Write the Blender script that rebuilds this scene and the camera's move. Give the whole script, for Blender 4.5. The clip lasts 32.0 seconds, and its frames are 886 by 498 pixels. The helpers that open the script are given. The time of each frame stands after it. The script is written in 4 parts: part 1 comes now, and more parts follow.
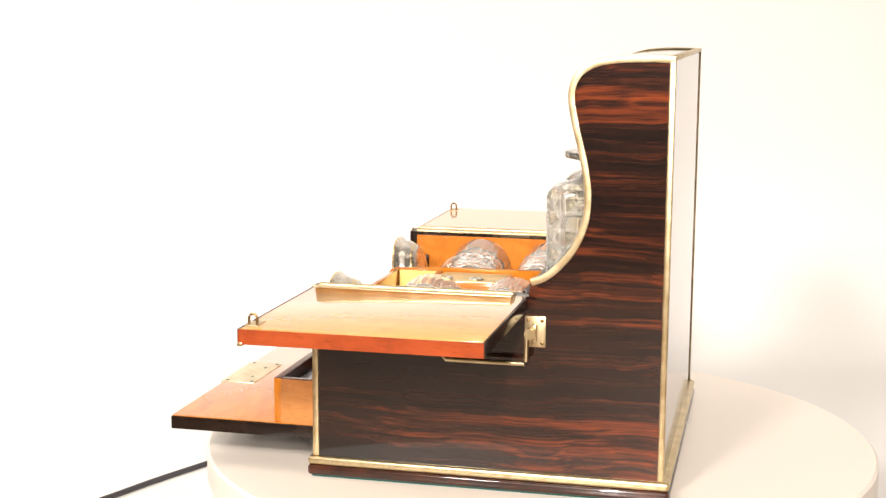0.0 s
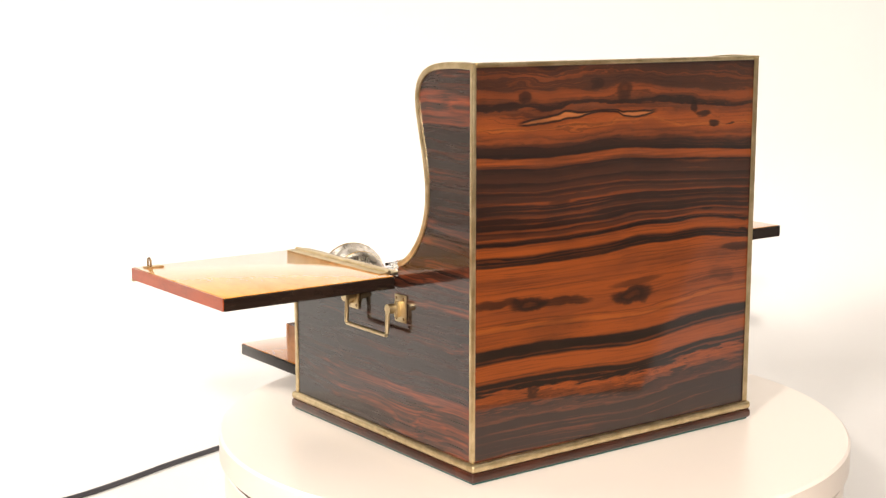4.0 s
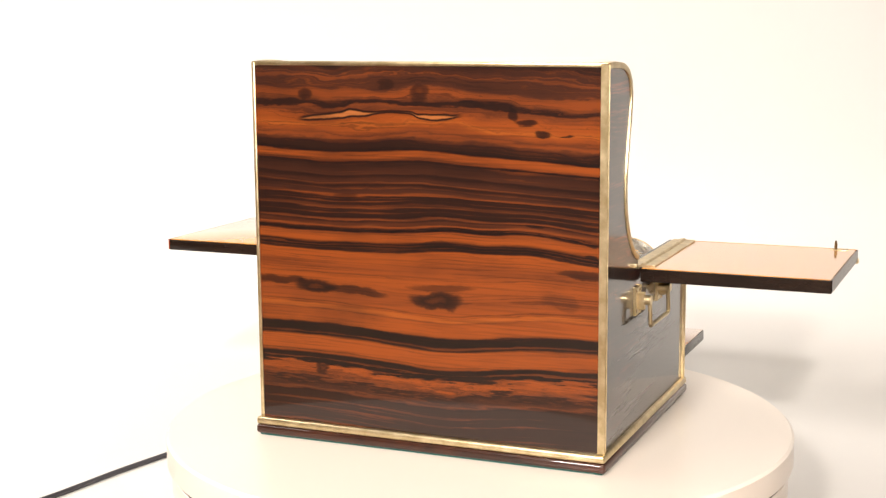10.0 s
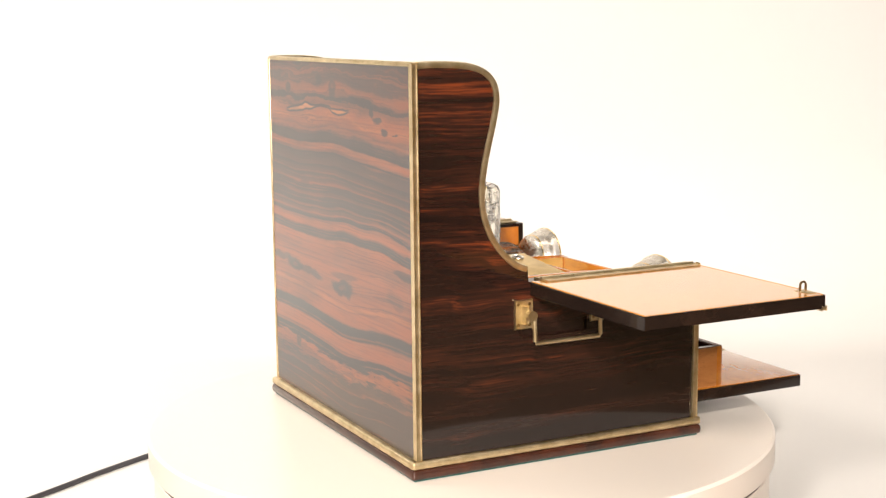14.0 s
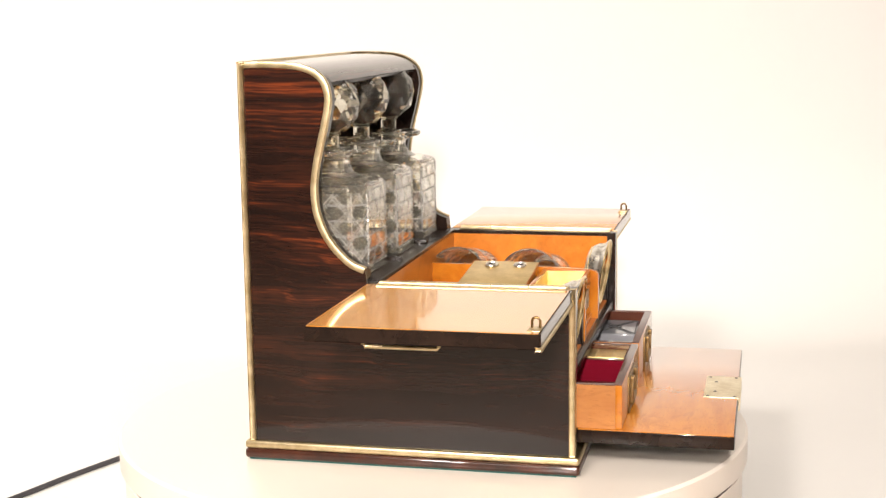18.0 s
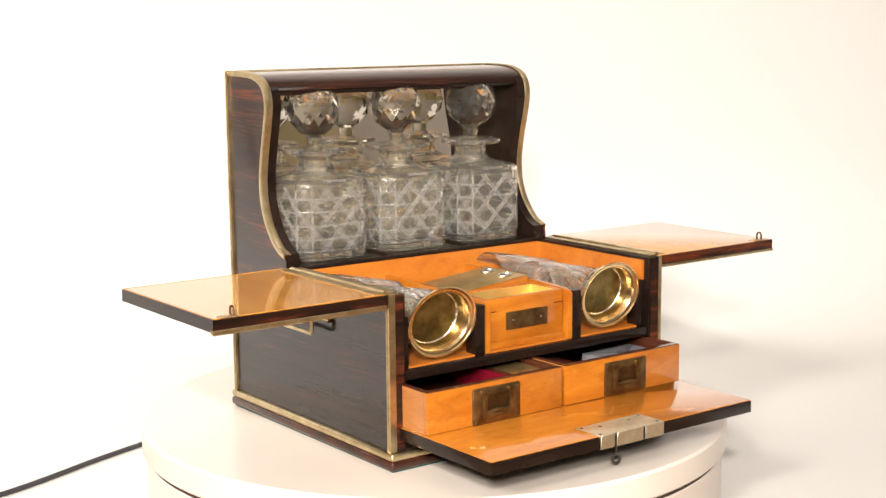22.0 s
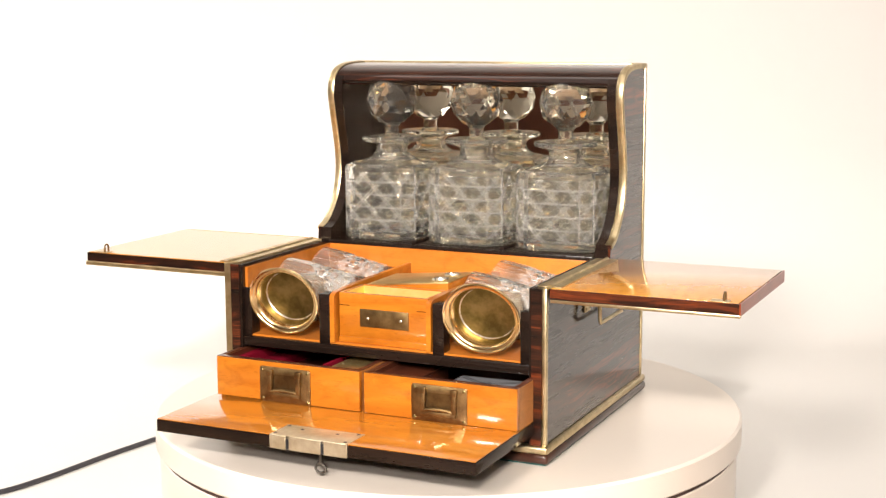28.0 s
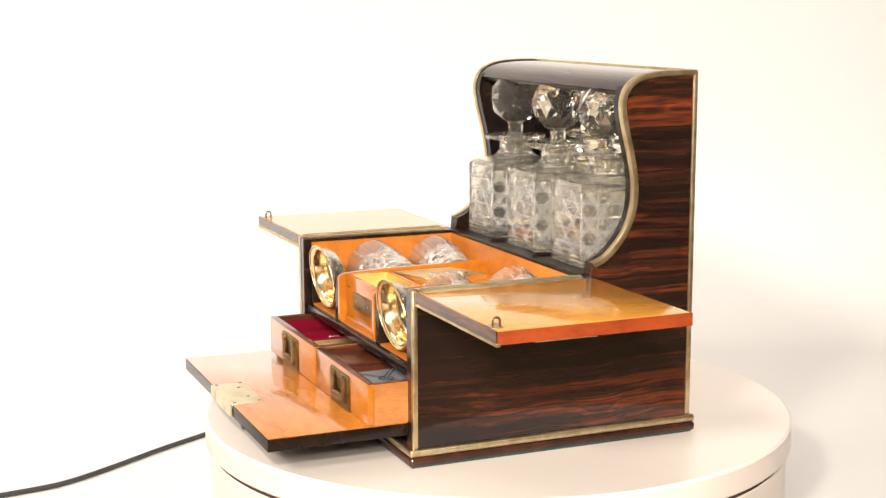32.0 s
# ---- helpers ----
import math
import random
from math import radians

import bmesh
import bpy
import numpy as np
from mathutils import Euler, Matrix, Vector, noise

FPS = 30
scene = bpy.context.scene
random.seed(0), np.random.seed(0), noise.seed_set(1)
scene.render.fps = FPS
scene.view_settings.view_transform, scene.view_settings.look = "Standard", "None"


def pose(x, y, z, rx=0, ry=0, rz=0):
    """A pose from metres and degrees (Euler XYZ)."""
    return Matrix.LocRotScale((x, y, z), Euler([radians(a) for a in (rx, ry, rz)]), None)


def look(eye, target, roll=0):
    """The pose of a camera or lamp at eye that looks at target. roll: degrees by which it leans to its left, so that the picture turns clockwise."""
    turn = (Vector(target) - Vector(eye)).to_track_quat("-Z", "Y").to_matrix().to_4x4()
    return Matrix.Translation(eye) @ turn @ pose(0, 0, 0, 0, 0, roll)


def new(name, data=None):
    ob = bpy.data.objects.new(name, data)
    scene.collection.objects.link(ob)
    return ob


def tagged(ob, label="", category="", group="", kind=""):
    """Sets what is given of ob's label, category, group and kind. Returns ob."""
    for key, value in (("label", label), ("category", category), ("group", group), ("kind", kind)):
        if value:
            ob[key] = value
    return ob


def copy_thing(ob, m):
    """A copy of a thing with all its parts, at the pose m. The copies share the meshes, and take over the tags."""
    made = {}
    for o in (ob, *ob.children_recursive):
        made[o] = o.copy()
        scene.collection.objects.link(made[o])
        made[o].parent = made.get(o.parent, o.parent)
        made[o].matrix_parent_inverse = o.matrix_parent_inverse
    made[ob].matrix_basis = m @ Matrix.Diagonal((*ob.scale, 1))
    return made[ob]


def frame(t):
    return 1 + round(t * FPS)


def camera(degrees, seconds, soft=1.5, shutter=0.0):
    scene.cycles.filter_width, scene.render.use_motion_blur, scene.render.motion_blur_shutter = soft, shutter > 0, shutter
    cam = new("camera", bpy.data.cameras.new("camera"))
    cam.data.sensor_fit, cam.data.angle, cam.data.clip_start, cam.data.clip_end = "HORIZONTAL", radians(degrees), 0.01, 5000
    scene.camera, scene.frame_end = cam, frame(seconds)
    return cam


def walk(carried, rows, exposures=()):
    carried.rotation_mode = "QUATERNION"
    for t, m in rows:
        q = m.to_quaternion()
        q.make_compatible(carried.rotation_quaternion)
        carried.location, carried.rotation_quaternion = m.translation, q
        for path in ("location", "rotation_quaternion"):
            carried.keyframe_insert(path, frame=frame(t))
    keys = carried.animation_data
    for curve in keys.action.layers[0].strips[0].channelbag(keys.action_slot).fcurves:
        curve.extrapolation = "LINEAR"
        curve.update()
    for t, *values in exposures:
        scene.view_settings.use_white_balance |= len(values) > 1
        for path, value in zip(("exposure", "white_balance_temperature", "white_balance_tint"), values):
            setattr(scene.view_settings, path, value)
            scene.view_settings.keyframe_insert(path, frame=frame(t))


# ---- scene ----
# The camera stands before a turntable that carries an open drinks cabinet. z = 0 is the top of the platter, and its axis stands at x = y = 0.
cam = camera(34.57, 32.0, soft=1.35)
PATH = [
    (0, -0.0002, -1.3780, 0.4044, -9.12, 3.98, 0.33),
    (0.5, 0.0000, -1.4002, 0.4071, -9.09, 3.94, 0.40),
    (1, 0.0001, -1.4274, 0.4106, -9.08, 3.85, 0.40),
    (1.5, 0.0000, -1.4469, 0.4148, -9.15, 3.74, 0.33),
    (2, -0.0000, -1.4553, 0.4178, -9.24, 3.69, 0.22),
    (2.5, 0.0000, -1.4583, 0.4194, -9.31, 3.66, 0.14),
    (4.5, -0.0001, -1.4611, 0.4218, -9.52, 3.60, -0.07),
    (5, -0.0000, -1.4628, 0.4219, -9.54, 3.53, -0.15),
    (5.5, -0.0000, -1.4639, 0.4221, -9.60, 3.45, -0.19),
    (6, -0.0000, -1.4652, 0.4217, -9.69, 3.36, -0.27),
    (6.5, -0.0001, -1.4665, 0.4218, -9.75, 3.23, -0.32),
    (7, -0.0001, -1.4674, 0.4224, -9.76, 2.93, -0.37),
    (7.5, -0.0000, -1.4671, 0.4229, -9.73, 2.43, -0.40),
    (8, 0.0000, -1.4666, 0.4230, -9.66, 1.96, -0.37),
    (8.5, 0.0000, -1.4662, 0.4230, -9.55, 1.63, -0.34),
    (9, -0.0000, -1.4665, 0.4219, -9.42, 1.46, -0.34),
    (9.5, 0.0000, -1.4667, 0.4198, -9.30, 1.41, -0.38),
    (10, 0.0001, -1.4658, 0.4177, -9.23, 1.43, -0.43),
    (10.5, 0.0001, -1.4647, 0.4160, -9.20, 1.45, -0.46),
    (11, 0.0001, -1.4642, 0.4148, -9.17, 1.49, -0.44),
    (11.5, 0.0000, -1.4641, 0.4136, -9.13, 1.52, -0.41),
    (12, -0.0000, -1.4639, 0.4125, -9.07, 1.51, -0.39),
    (12.5, -0.0000, -1.4647, 0.4121, -9.05, 1.41, -0.43),
    (13, -0.0000, -1.4651, 0.4113, -9.03, 1.22, -0.47),
    (13.5, -0.0000, -1.4657, 0.4105, -9.02, 0.96, -0.49),
    (14, 0.0000, -1.4674, 0.4106, -9.02, 0.66, -0.59),
    (14.5, 0.0002, -1.4680, 0.4119, -9.08, 0.31, -0.73),
    (16.5, -0.0000, -1.4646, 0.4153, -9.28, -0.60, -0.73),
    (17, 0.0001, -1.4633, 0.4150, -9.30, -0.55, -0.74),
    (17.5, 0.0002, -1.4626, 0.4146, -9.30, -0.50, -0.79),
    (18, 0.0000, -1.4629, 0.4150, -9.24, -0.48, -0.77),
    (18.5, -0.0000, -1.4685, 0.4167, -9.12, -0.43, -0.75),
    (19, -0.0000, -1.4893, 0.4198, -9.03, -0.34, -0.72),
    (19.5, -0.0001, -1.5284, 0.4252, -9.00, -0.29, -0.68),
    (20, -0.0001, -1.5617, 0.4298, -9.00, -0.34, -0.66),
    (20.5, 0.0001, -1.5696, 0.4311, -9.05, -0.40, -0.63),
    (21, 0.0001, -1.5695, 0.4297, -9.04, -0.43, -0.60),
    (21.5, 0.0001, -1.5688, 0.4279, -9.02, -0.44, -0.54),
    (22, -0.0000, -1.5707, 0.4276, -9.04, -0.42, -0.51),
    (22.5, -0.0001, -1.5714, 0.4275, -9.06, -0.41, -0.48),
    (23, -0.0001, -1.5703, 0.4278, -9.10, -0.41, -0.44),
    (23.5, -0.0000, -1.5688, 0.4284, -9.16, -0.40, -0.41),
    (24, 0.0001, -1.5685, 0.4293, -9.21, -0.38, -0.39),
    (24.5, -0.0000, -1.5673, 0.4304, -9.28, -0.36, -0.38),
    (25, -0.0000, -1.5663, 0.4310, -9.31, -0.31, -0.40),
    (25.5, -0.0000, -1.5656, 0.4310, -9.31, -0.25, -0.41),
    (27.5, 0.0001, -1.5651, 0.4274, -9.19, 0.09, -0.28),
    (28, 0.0000, -1.5662, 0.4266, -9.16, 0.19, -0.25),
    (28.5, 0.0000, -1.5665, 0.4263, -9.14, 0.30, -0.19),
    (29, -0.0000, -1.5666, 0.4273, -9.17, 0.45, -0.16),
    (29.5, -0.0000, -1.5661, 0.4294, -9.25, 0.66, -0.12),
    (30, 0.0000, -1.5661, 0.4322, -9.35, 0.96, -0.13),
    (30.5, 0.0000, -1.5661, 0.4348, -9.45, 1.28, -0.18),
    (31, 0.0000, -1.5661, 0.4366, -9.52, 1.60, -0.20),
    (31.5, -0.0001, -1.5661, 0.4375, -9.55, 1.91, -0.18),
    (32, -0.0002, -1.5653, 0.4387, -9.59, 2.18, -0.15),
]
walk(cam, [(t, pose(x, y, z, 90 + tilt, 0, pan) @ pose(0, 0, 0, 0, 0, roll)) for t, x, y, z, tilt, pan, roll in PATH])


# degrees added to the platter's mean turn, fitted to the camera's view
TURN_FIT = [(0, 0.36), (1, 0.20), (2, 0.25), (4.5, 0.31), (5.5, 0.30), (6.5, 0.29), (7.5, 0.21), (8.5, 0.09), (9.5, -0.08), (10.5, -0.27), (11.5, -0.28), (12.5, -0.22), (13.5, -0.25), (14.5, -0.39), (17, -0.48), (18, -0.41), (19, -0.25), (20, -0.22), (21, -0.29), (22, -0.14), (23, -0.00), (24, -0.04), (25, -0.00), (27.5, -0.00), (28.5, 0.11), (29.5, 0.27), (30.5, 0.35), (31.5, 0.55), (32, 0.65)]


def turned(t):
    """The turn of the platter, and of all that it carries, at t seconds."""
    drift = float(np.interp(t, [a for a, b in TURN_FIT], [b for a, b in TURN_FIT]))
    return pose(0, 0, 0, 0, 0, -99.569 - 10.1892 * t + drift)


CARRIED = []          # things on the platter with their resting poses, in the cabinet's own space
SPOT = pose(0.0030, -0.0229, 0)   # where the cabinet stands on the platter

# ---- light ----
world = bpy.data.worlds.new("world")
world.use_nodes = True
world.node_tree.nodes["Background"].inputs[0].default_value = (1.0, 0.93, 0.84, 1)
world.node_tree.nodes["Background"].inputs[1].default_value = 0.3
scene.world = world


def area_lamp(name, eye, target, wide, high, watts, colour, spread=180):
    data = bpy.data.lights.new(name, "AREA")
    data.shape, data.size, data.size_y, data.energy, data.color = "RECTANGLE", wide, high, watts, colour
    data.spread = radians(spread)
    lamp = new(name, data)
    lamp.matrix_world = look(eye, target)
    return lamp


WARM = (1.0, 0.91, 0.84)
area_lamp("key_softbox", (-1.31, -2.98, 1.94), (0.05, 0.0, 0.15), 0.45, 0.45, 14.5, WARM, 70)
area_lamp("front_lamp", (-0.10, -2.90, 1.46), (0.05, 0.0, 0.15), 0.12, 0.12, 15, WARM, 70)
area_lamp("low_front_lamp", (-0.16, -2.90, 1.08), (0.05, 0.0, 0.15), 0.12, 0.12, 7, WARM, 70)
# unseen lamp, added to brighten the cut glass
area_lamp("added_glass_fill", (1.10, -1.55, 1.25), (0.0, 0.0, 0.2), 1.2, 1.1, 3, WARM)
area_lamp("overhead_softbox", (-0.30, -0.75, 1.95), (-0.30, -0.70, 0.0), 1.6, 1.6, 6, WARM)
area_lamp("side_softbox", (-1.60, 0.25, 1.45), (-1.40, 0.65, 0.0), 0.80, 0.80, 16, (1.0, 0.945, 0.885), 120)
# unseen lamp, added so the upper paper is bright where the hood mirrors it
area_lamp("backdrop_fill", (0.10, 0.05, 1.80), (0.20, 0.92, 1.00), 2.0, 0.30, 6, (1.0, 0.93, 0.85))
scene.cycles.max_bounces, scene.cycles.transmission_bounces, scene.cycles.glossy_bounces = 24, 24, 8
scene.view_settings.exposure = 0.0


# ---- materials ----
def material(name):
    m = bpy.data.materials.new(name)
    m.use_nodes = True
    nt = m.node_tree
    return m, nt, nt.nodes["Principled BSDF"]


def node(nt, kind, **values):
    n = nt.nodes.new(kind)
    for k, v in values.items():
        n.inputs[k].default_value = v
    return n


def coords(nt, scale, turn=(0, 0, 0), shift=(0, 0, 0)):
    tc, mp = nt.nodes.new("ShaderNodeTexCoord"), nt.nodes.new("ShaderNodeMapping")
    mp.inputs["Scale"].default_value, mp.inputs["Rotation"].default_value, mp.inputs["Location"].default_value = scale, turn, shift
    nt.links.new(tc.outputs["Object"], mp.inputs["Vector"])
    return mp.outputs["Vector"]


def noise_tex(nt, vector, scale, detail=4.0, rough=0.55, distortion=0.0):
    n = node(nt, "ShaderNodeTexNoise", Scale=scale, Detail=detail, Roughness=rough, Distortion=distortion)
    nt.links.new(vector, n.inputs["Vector"])
    return n.outputs["Fac"]


def ramp(nt, fac, stops, mode="LINEAR"):
    r = nt.nodes.new("ShaderNodeValToRGB")
    r.color_ramp.interpolation = mode
    els = r.color_ramp.elements
    while len(els) < len(stops):
        els.new(0.5)
    for e, (p, c) in zip(els, stops):
        e.position, e.color = p, (*c, 1) if len(c) == 3 else c
    nt.links.new(fac, r.inputs["Fac"])
    return r.outputs["Color"]


def maths(nt, op, a, b):
    n = nt.nodes.new("ShaderNodeMath")
    n.operation = op
    for i, v in enumerate((a, b)):
        if isinstance(v, (int, float)):
            n.inputs[i].default_value = v
        else:
            nt.links.new(v, n.inputs[i])
    return n.outputs[0]


def mix(nt, fac, a, b, mode="MIX"):
    n = nt.nodes.new("ShaderNodeMix")
    n.data_type, n.blend_type = "RGBA", mode
    for sock, v in ((n.inputs["Factor"], fac), (n.inputs["A"], a), (n.inputs["B"], b)):
        if isinstance(v, (int, float)):
            sock.default_value = v
        elif isinstance(v, tuple):
            sock.default_value = (*v, 1)
        else:
            nt.links.new(v, sock)
    return n.outputs["Result"]


def bump(nt, bsdf, height, strength, distance):
    b = node(nt, "ShaderNodeBump", Strength=strength, Distance=distance)
    nt.links.new(height, b.inputs["Height"])
    nt.links.new(b.outputs["Normal"], bsdf.inputs["Normal"])


def varnish(bsdf, rough=0.06, coat=1.0):
    bsdf.inputs["Coat Weight"].default_value = coat
    bsdf.inputs["Coat Roughness"].default_value = rough
    bsdf.inputs["Coat IOR"].default_value = 1.46
    bsdf.inputs["Roughness"].default_value = 0.32
    bsdf.inputs["Specular IOR Level"].default_value = 0.15


SHADES = {"K": (0.006, 0.0035, 0.003), "D": (0.015, 0.006, 0.004), "B": (0.038, 0.012, 0.006), "M": (0.082, 0.021, 0.007),
          "R": (0.138, 0.031, 0.007), "O": (0.178, 0.039, 0.007), "A": (0.222, 0.056, 0.009)}


def coromandel(name, along, seed=0.0, streaks=1.0, rise=0.0, gloss=1.46):
    """Dark striped veneer. along: the axis of the grain; long thin stripes lie over the other two, gently waved.
    rise: how much more red there is towards the top of the sheet."""
    m, nt, bsdf = material(name)
    warp = noise_tex(nt, coords(nt, (7.0, 7.0, 7.0), (0, 0, 0), (seed, 0.3, seed)), 1.0, 2.0, 0.5)
    knots = noise_tex(nt, coords(nt, tuple(16.0 if a == along else 30.0 for a in "xyz"), (0, 0, 0), (0.7, seed, 0)), 1.0, 2.0, 0.5)
    bend = maths(nt, "ADD", maths(nt, "MULTIPLY", maths(nt, "SUBTRACT", warp, 0.5), 0.024), maths(nt, "MULTIPLY", maths(nt, "SUBTRACT", knots, 0.5), 0.006))
    tc, add, comb = nt.nodes.new("ShaderNodeTexCoord"), nt.nodes.new("ShaderNodeVectorMath"), nt.nodes.new("ShaderNodeCombineXYZ")
    for k, a in enumerate("xyz"):
        if a != along:
            nt.links.new(bend, comb.inputs[k])
    nt.links.new(tc.outputs["Object"], add.inputs[0])
    nt.links.new(comb.outputs[0], add.inputs[1])

    def stripes(long, across, detail, rough):
        mp = nt.nodes.new("ShaderNodeMapping")
        mp.inputs["Scale"].default_value = tuple(long if a == along else across for a in "xyz")
        mp.inputs["Location"].default_value = (seed, seed * 1.7, seed * 0.6 + across)
        nt.links.new(add.outputs[0], mp.inputs["Vector"])
        return noise_tex(nt, mp.outputs["Vector"], 1.0, detail, rough)
    broad, middle, fine = stripes(1.6, 27.0, 2.0, 0.5), stripes(2.2, 90.0, 3.0, 0.55), stripes(5.0, 420.0, 3.0, 0.6)
    patch = noise_tex(nt, coords(nt, tuple(5.0 if a == along else 11.0 for a in "xyz"), (0, 0, 0), (2.0, seed, 1.0)), 1.0, 2.0)
    mixed = maths(nt, "ADD", maths(nt, "MULTIPLY", broad, 0.28), maths(nt, "MULTIPLY", middle, 0.40))
    mixed = maths(nt, "ADD", mixed, maths(nt, "MULTIPLY", fine, 0.32))
    mixed = maths(nt, "ADD", mixed, maths(nt, "MULTIPLY", maths(nt, "SUBTRACT", patch, 0.5), 0.12))
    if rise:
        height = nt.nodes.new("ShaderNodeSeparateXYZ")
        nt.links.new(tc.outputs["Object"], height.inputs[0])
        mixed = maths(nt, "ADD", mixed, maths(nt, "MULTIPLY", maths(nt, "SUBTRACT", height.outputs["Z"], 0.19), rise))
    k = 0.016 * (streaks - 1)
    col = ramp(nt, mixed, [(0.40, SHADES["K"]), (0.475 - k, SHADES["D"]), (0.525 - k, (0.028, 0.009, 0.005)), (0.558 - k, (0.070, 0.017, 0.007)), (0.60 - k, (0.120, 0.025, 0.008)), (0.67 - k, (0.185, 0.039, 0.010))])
    pore = noise_tex(nt, coords(nt, tuple(40.0 if a == along else 900.0 for a in "xyz")), 1.0, 2.0)
    col = mix(nt, ramp(nt, pore, [(0.52, (0, 0, 0)), (0.70, (0.45, 0.45, 0.45))]), col, SHADES["K"])
    nt.links.new(col, bsdf.inputs["Base Color"])
    varnish(bsdf)
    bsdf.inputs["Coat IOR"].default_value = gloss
    bsdf.inputs["Specular IOR Level"].default_value = 0.08
    bump(nt, bsdf, fine, 0.012, 0.0005)
    return m


def figured_back():
    """The veneer of the back: broad wavy stripes from amber to black, dark eyes, and a split of pale sapwood near the top.
    Heights count down from the top edge in thousandths of the panel; places across it run from 0 to 1."""
    m, nt, bsdf = material("figured_coromandel")
    tc, sep = nt.nodes.new("ShaderNodeTexCoord"), nt.nodes.new("ShaderNodeSeparateXYZ")
    nt.links.new(tc.outputs["Object"], sep.inputs["Vector"])
    u = maths(nt, "DIVIDE", maths(nt, "SUBTRACT", 0.1774, sep.outputs["X"]), 0.3548)
    v = maths(nt, "DIVIDE", maths(nt, "SUBTRACT", 0.3745, sep.outputs["Z"]), 0.0003571)

    def line(points, span, middle):
        """A smooth height over the panel's width, through a few (place, height) points."""
        r = ramp(nt, u, [(a, ((b - middle) / span + 0.5,) * 3) for a, b in points], "B_SPLINE")
        return maths(nt, "ADD", maths(nt, "MULTIPLY", maths(nt, "SUBTRACT", r, 0.5), span), middle)

    def wobble(along, across, amount, shift, detail=3.0):
        n = noise_tex(nt, coords(nt, (along, 1.0, across), (0, 0, 0), (shift, 0, shift)), 1.0, detail, 0.55)
        return maths(nt, "MULTIPLY", maths(nt, "SUBTRACT", n, 0.5), amount)

    def band(x, lo, hi):
        """0 below lo, 1 above hi."""
        n = nt.nodes.new("ShaderNodeMapRange")
        n.inputs["From Min"].default_value, n.inputs["From Max"].default_value = lo, hi
        nt.links.new(x, n.inputs["Value"])
        return n.outputs["Result"]
    upper, centre, lower = (line(p, 60.0, 0.0) for p in (
        [(0.000, -9), (0.140, -2), (0.221, 5), (0.288, 2), (0.435, -6), (0.524, -9), (0.656, 2), (0.804, 9), (0.996, 23)], [(0.000, -3), (0.140, 6), (0.288, 5), (0.435, 2), (0.524, -9), (0.590, -12), (0.656, -6), (0.730, -9), (0.804, -14), (0.907, -3), (0.996, 12)], [(0.000, 0), (0.140, -2), (0.288, 2), (0.435, 12), (0.560, 20), (0.656, 9), (0.730, 0), (0.819, -9), (0.996, -14)]))
    sway = mix(nt, band(v, 330.0, 420.0), upper, centre)
    sway = mix(nt, band(v, 500.0, 640.0), sway, lower)
    w = maths(nt, "SUBTRACT", v, sway)
    w = maths(nt, "ADD", w, wobble(22.0, 70.0, 11.0, 0.4))
    w = maths(nt, "ADD", w, wobble(9.0, 330.0, 10.0, 3.0, 4.0))
    feather = maths(nt, "MULTIPLY", band(w, 812.0, 835.0), maths(nt, "SUBTRACT", 1.0, band(w, 880.0, 915.0)))
    w = maths(nt, "ADD", w, maths(nt, "MULTIPLY", feather, wobble(26.0, 210.0, 95.0, 5.0, 4.0)))
    knotty = maths(nt, "SUBTRACT", 1.0, band(w, 190.0, 235.0))
    w = maths(nt, "ADD", w, maths(nt, "MULTIPLY", knotty, wobble(17.0, 60.0, 60.0, 8.0, 4.0)))

    def stripes(text, lo, hi):
        marks = [(int(q[:-1]), SHADES[q[-1]]) for q in text.split()]
        return ramp(nt, band(w, lo, hi), [((a - lo) / (hi - lo), c) for a, c in marks])
    top = stripes("-8D 23B 32M 38B 60B 68M 74R 86R 95M 101D 110D 118M 128R 140O 151O 161A 170O 179R 187M 193R 201M 210D 222D 232K 237O 246O 256R 261K 267D", -8.0, 268.0)
    col = mix(nt, band(w, 263.0, 267.0), top, stripes("264D 294B 299D 315B 318M 323D 344B 350R 353D 373D 382M 386D 409D 413M 418D 430M 434R 440K 448K 452R 463O 472O 481K 493K 501D 505O 520O", 263.0, 521.0))
    col = mix(nt, band(w, 516.0, 521.0), col, stripes("520O 551R 573O 626R 656O 665A 671R 677O 709O 715K 747K 753O 795O 801K 825K 831R 843O 855R 867M 876D 897B 903M 908D 1003D", 520.0, 1004.0))
    # thin lines of light and dark grain that run the whole width
    patch = noise_tex(nt, coords(nt, (8.0, 8.0, 26.0), (0, 0, 0), (5.0, 0, 3.0)), 1.0, 3.0, 0.6)
    for shift, scale, ink, most in ((2.0, 0.085, "K", 0.50), (7.0, 0.110, "R", 0.50), (11.0, 0.230, "D", 0.45)):
        n = node(nt, "ShaderNodeTexNoise", Scale=scale, Detail=3.0, Roughness=0.6)
        n.noise_dimensions = "1D"
        nt.links.new(maths(nt, "ADD", w, shift * 100), n.inputs["W"])
        thin = maths(nt, "MULTIPLY", n.outputs["Fac"], maths(nt, "ADD", patch, 0.5) if ink != "R" else maths(nt, "SUBTRACT", 1.5, patch))
        col = mix(nt, ramp(nt, thin, [(0.57, (0, 0, 0)), (0.72, (most,) * 3)]), col, SHADES[ink])
    # dark eyes and knots, each an uneven oval with a paler core
    rough = wobble(34.0, 34.0, 1.0, 9.0, 4.0)
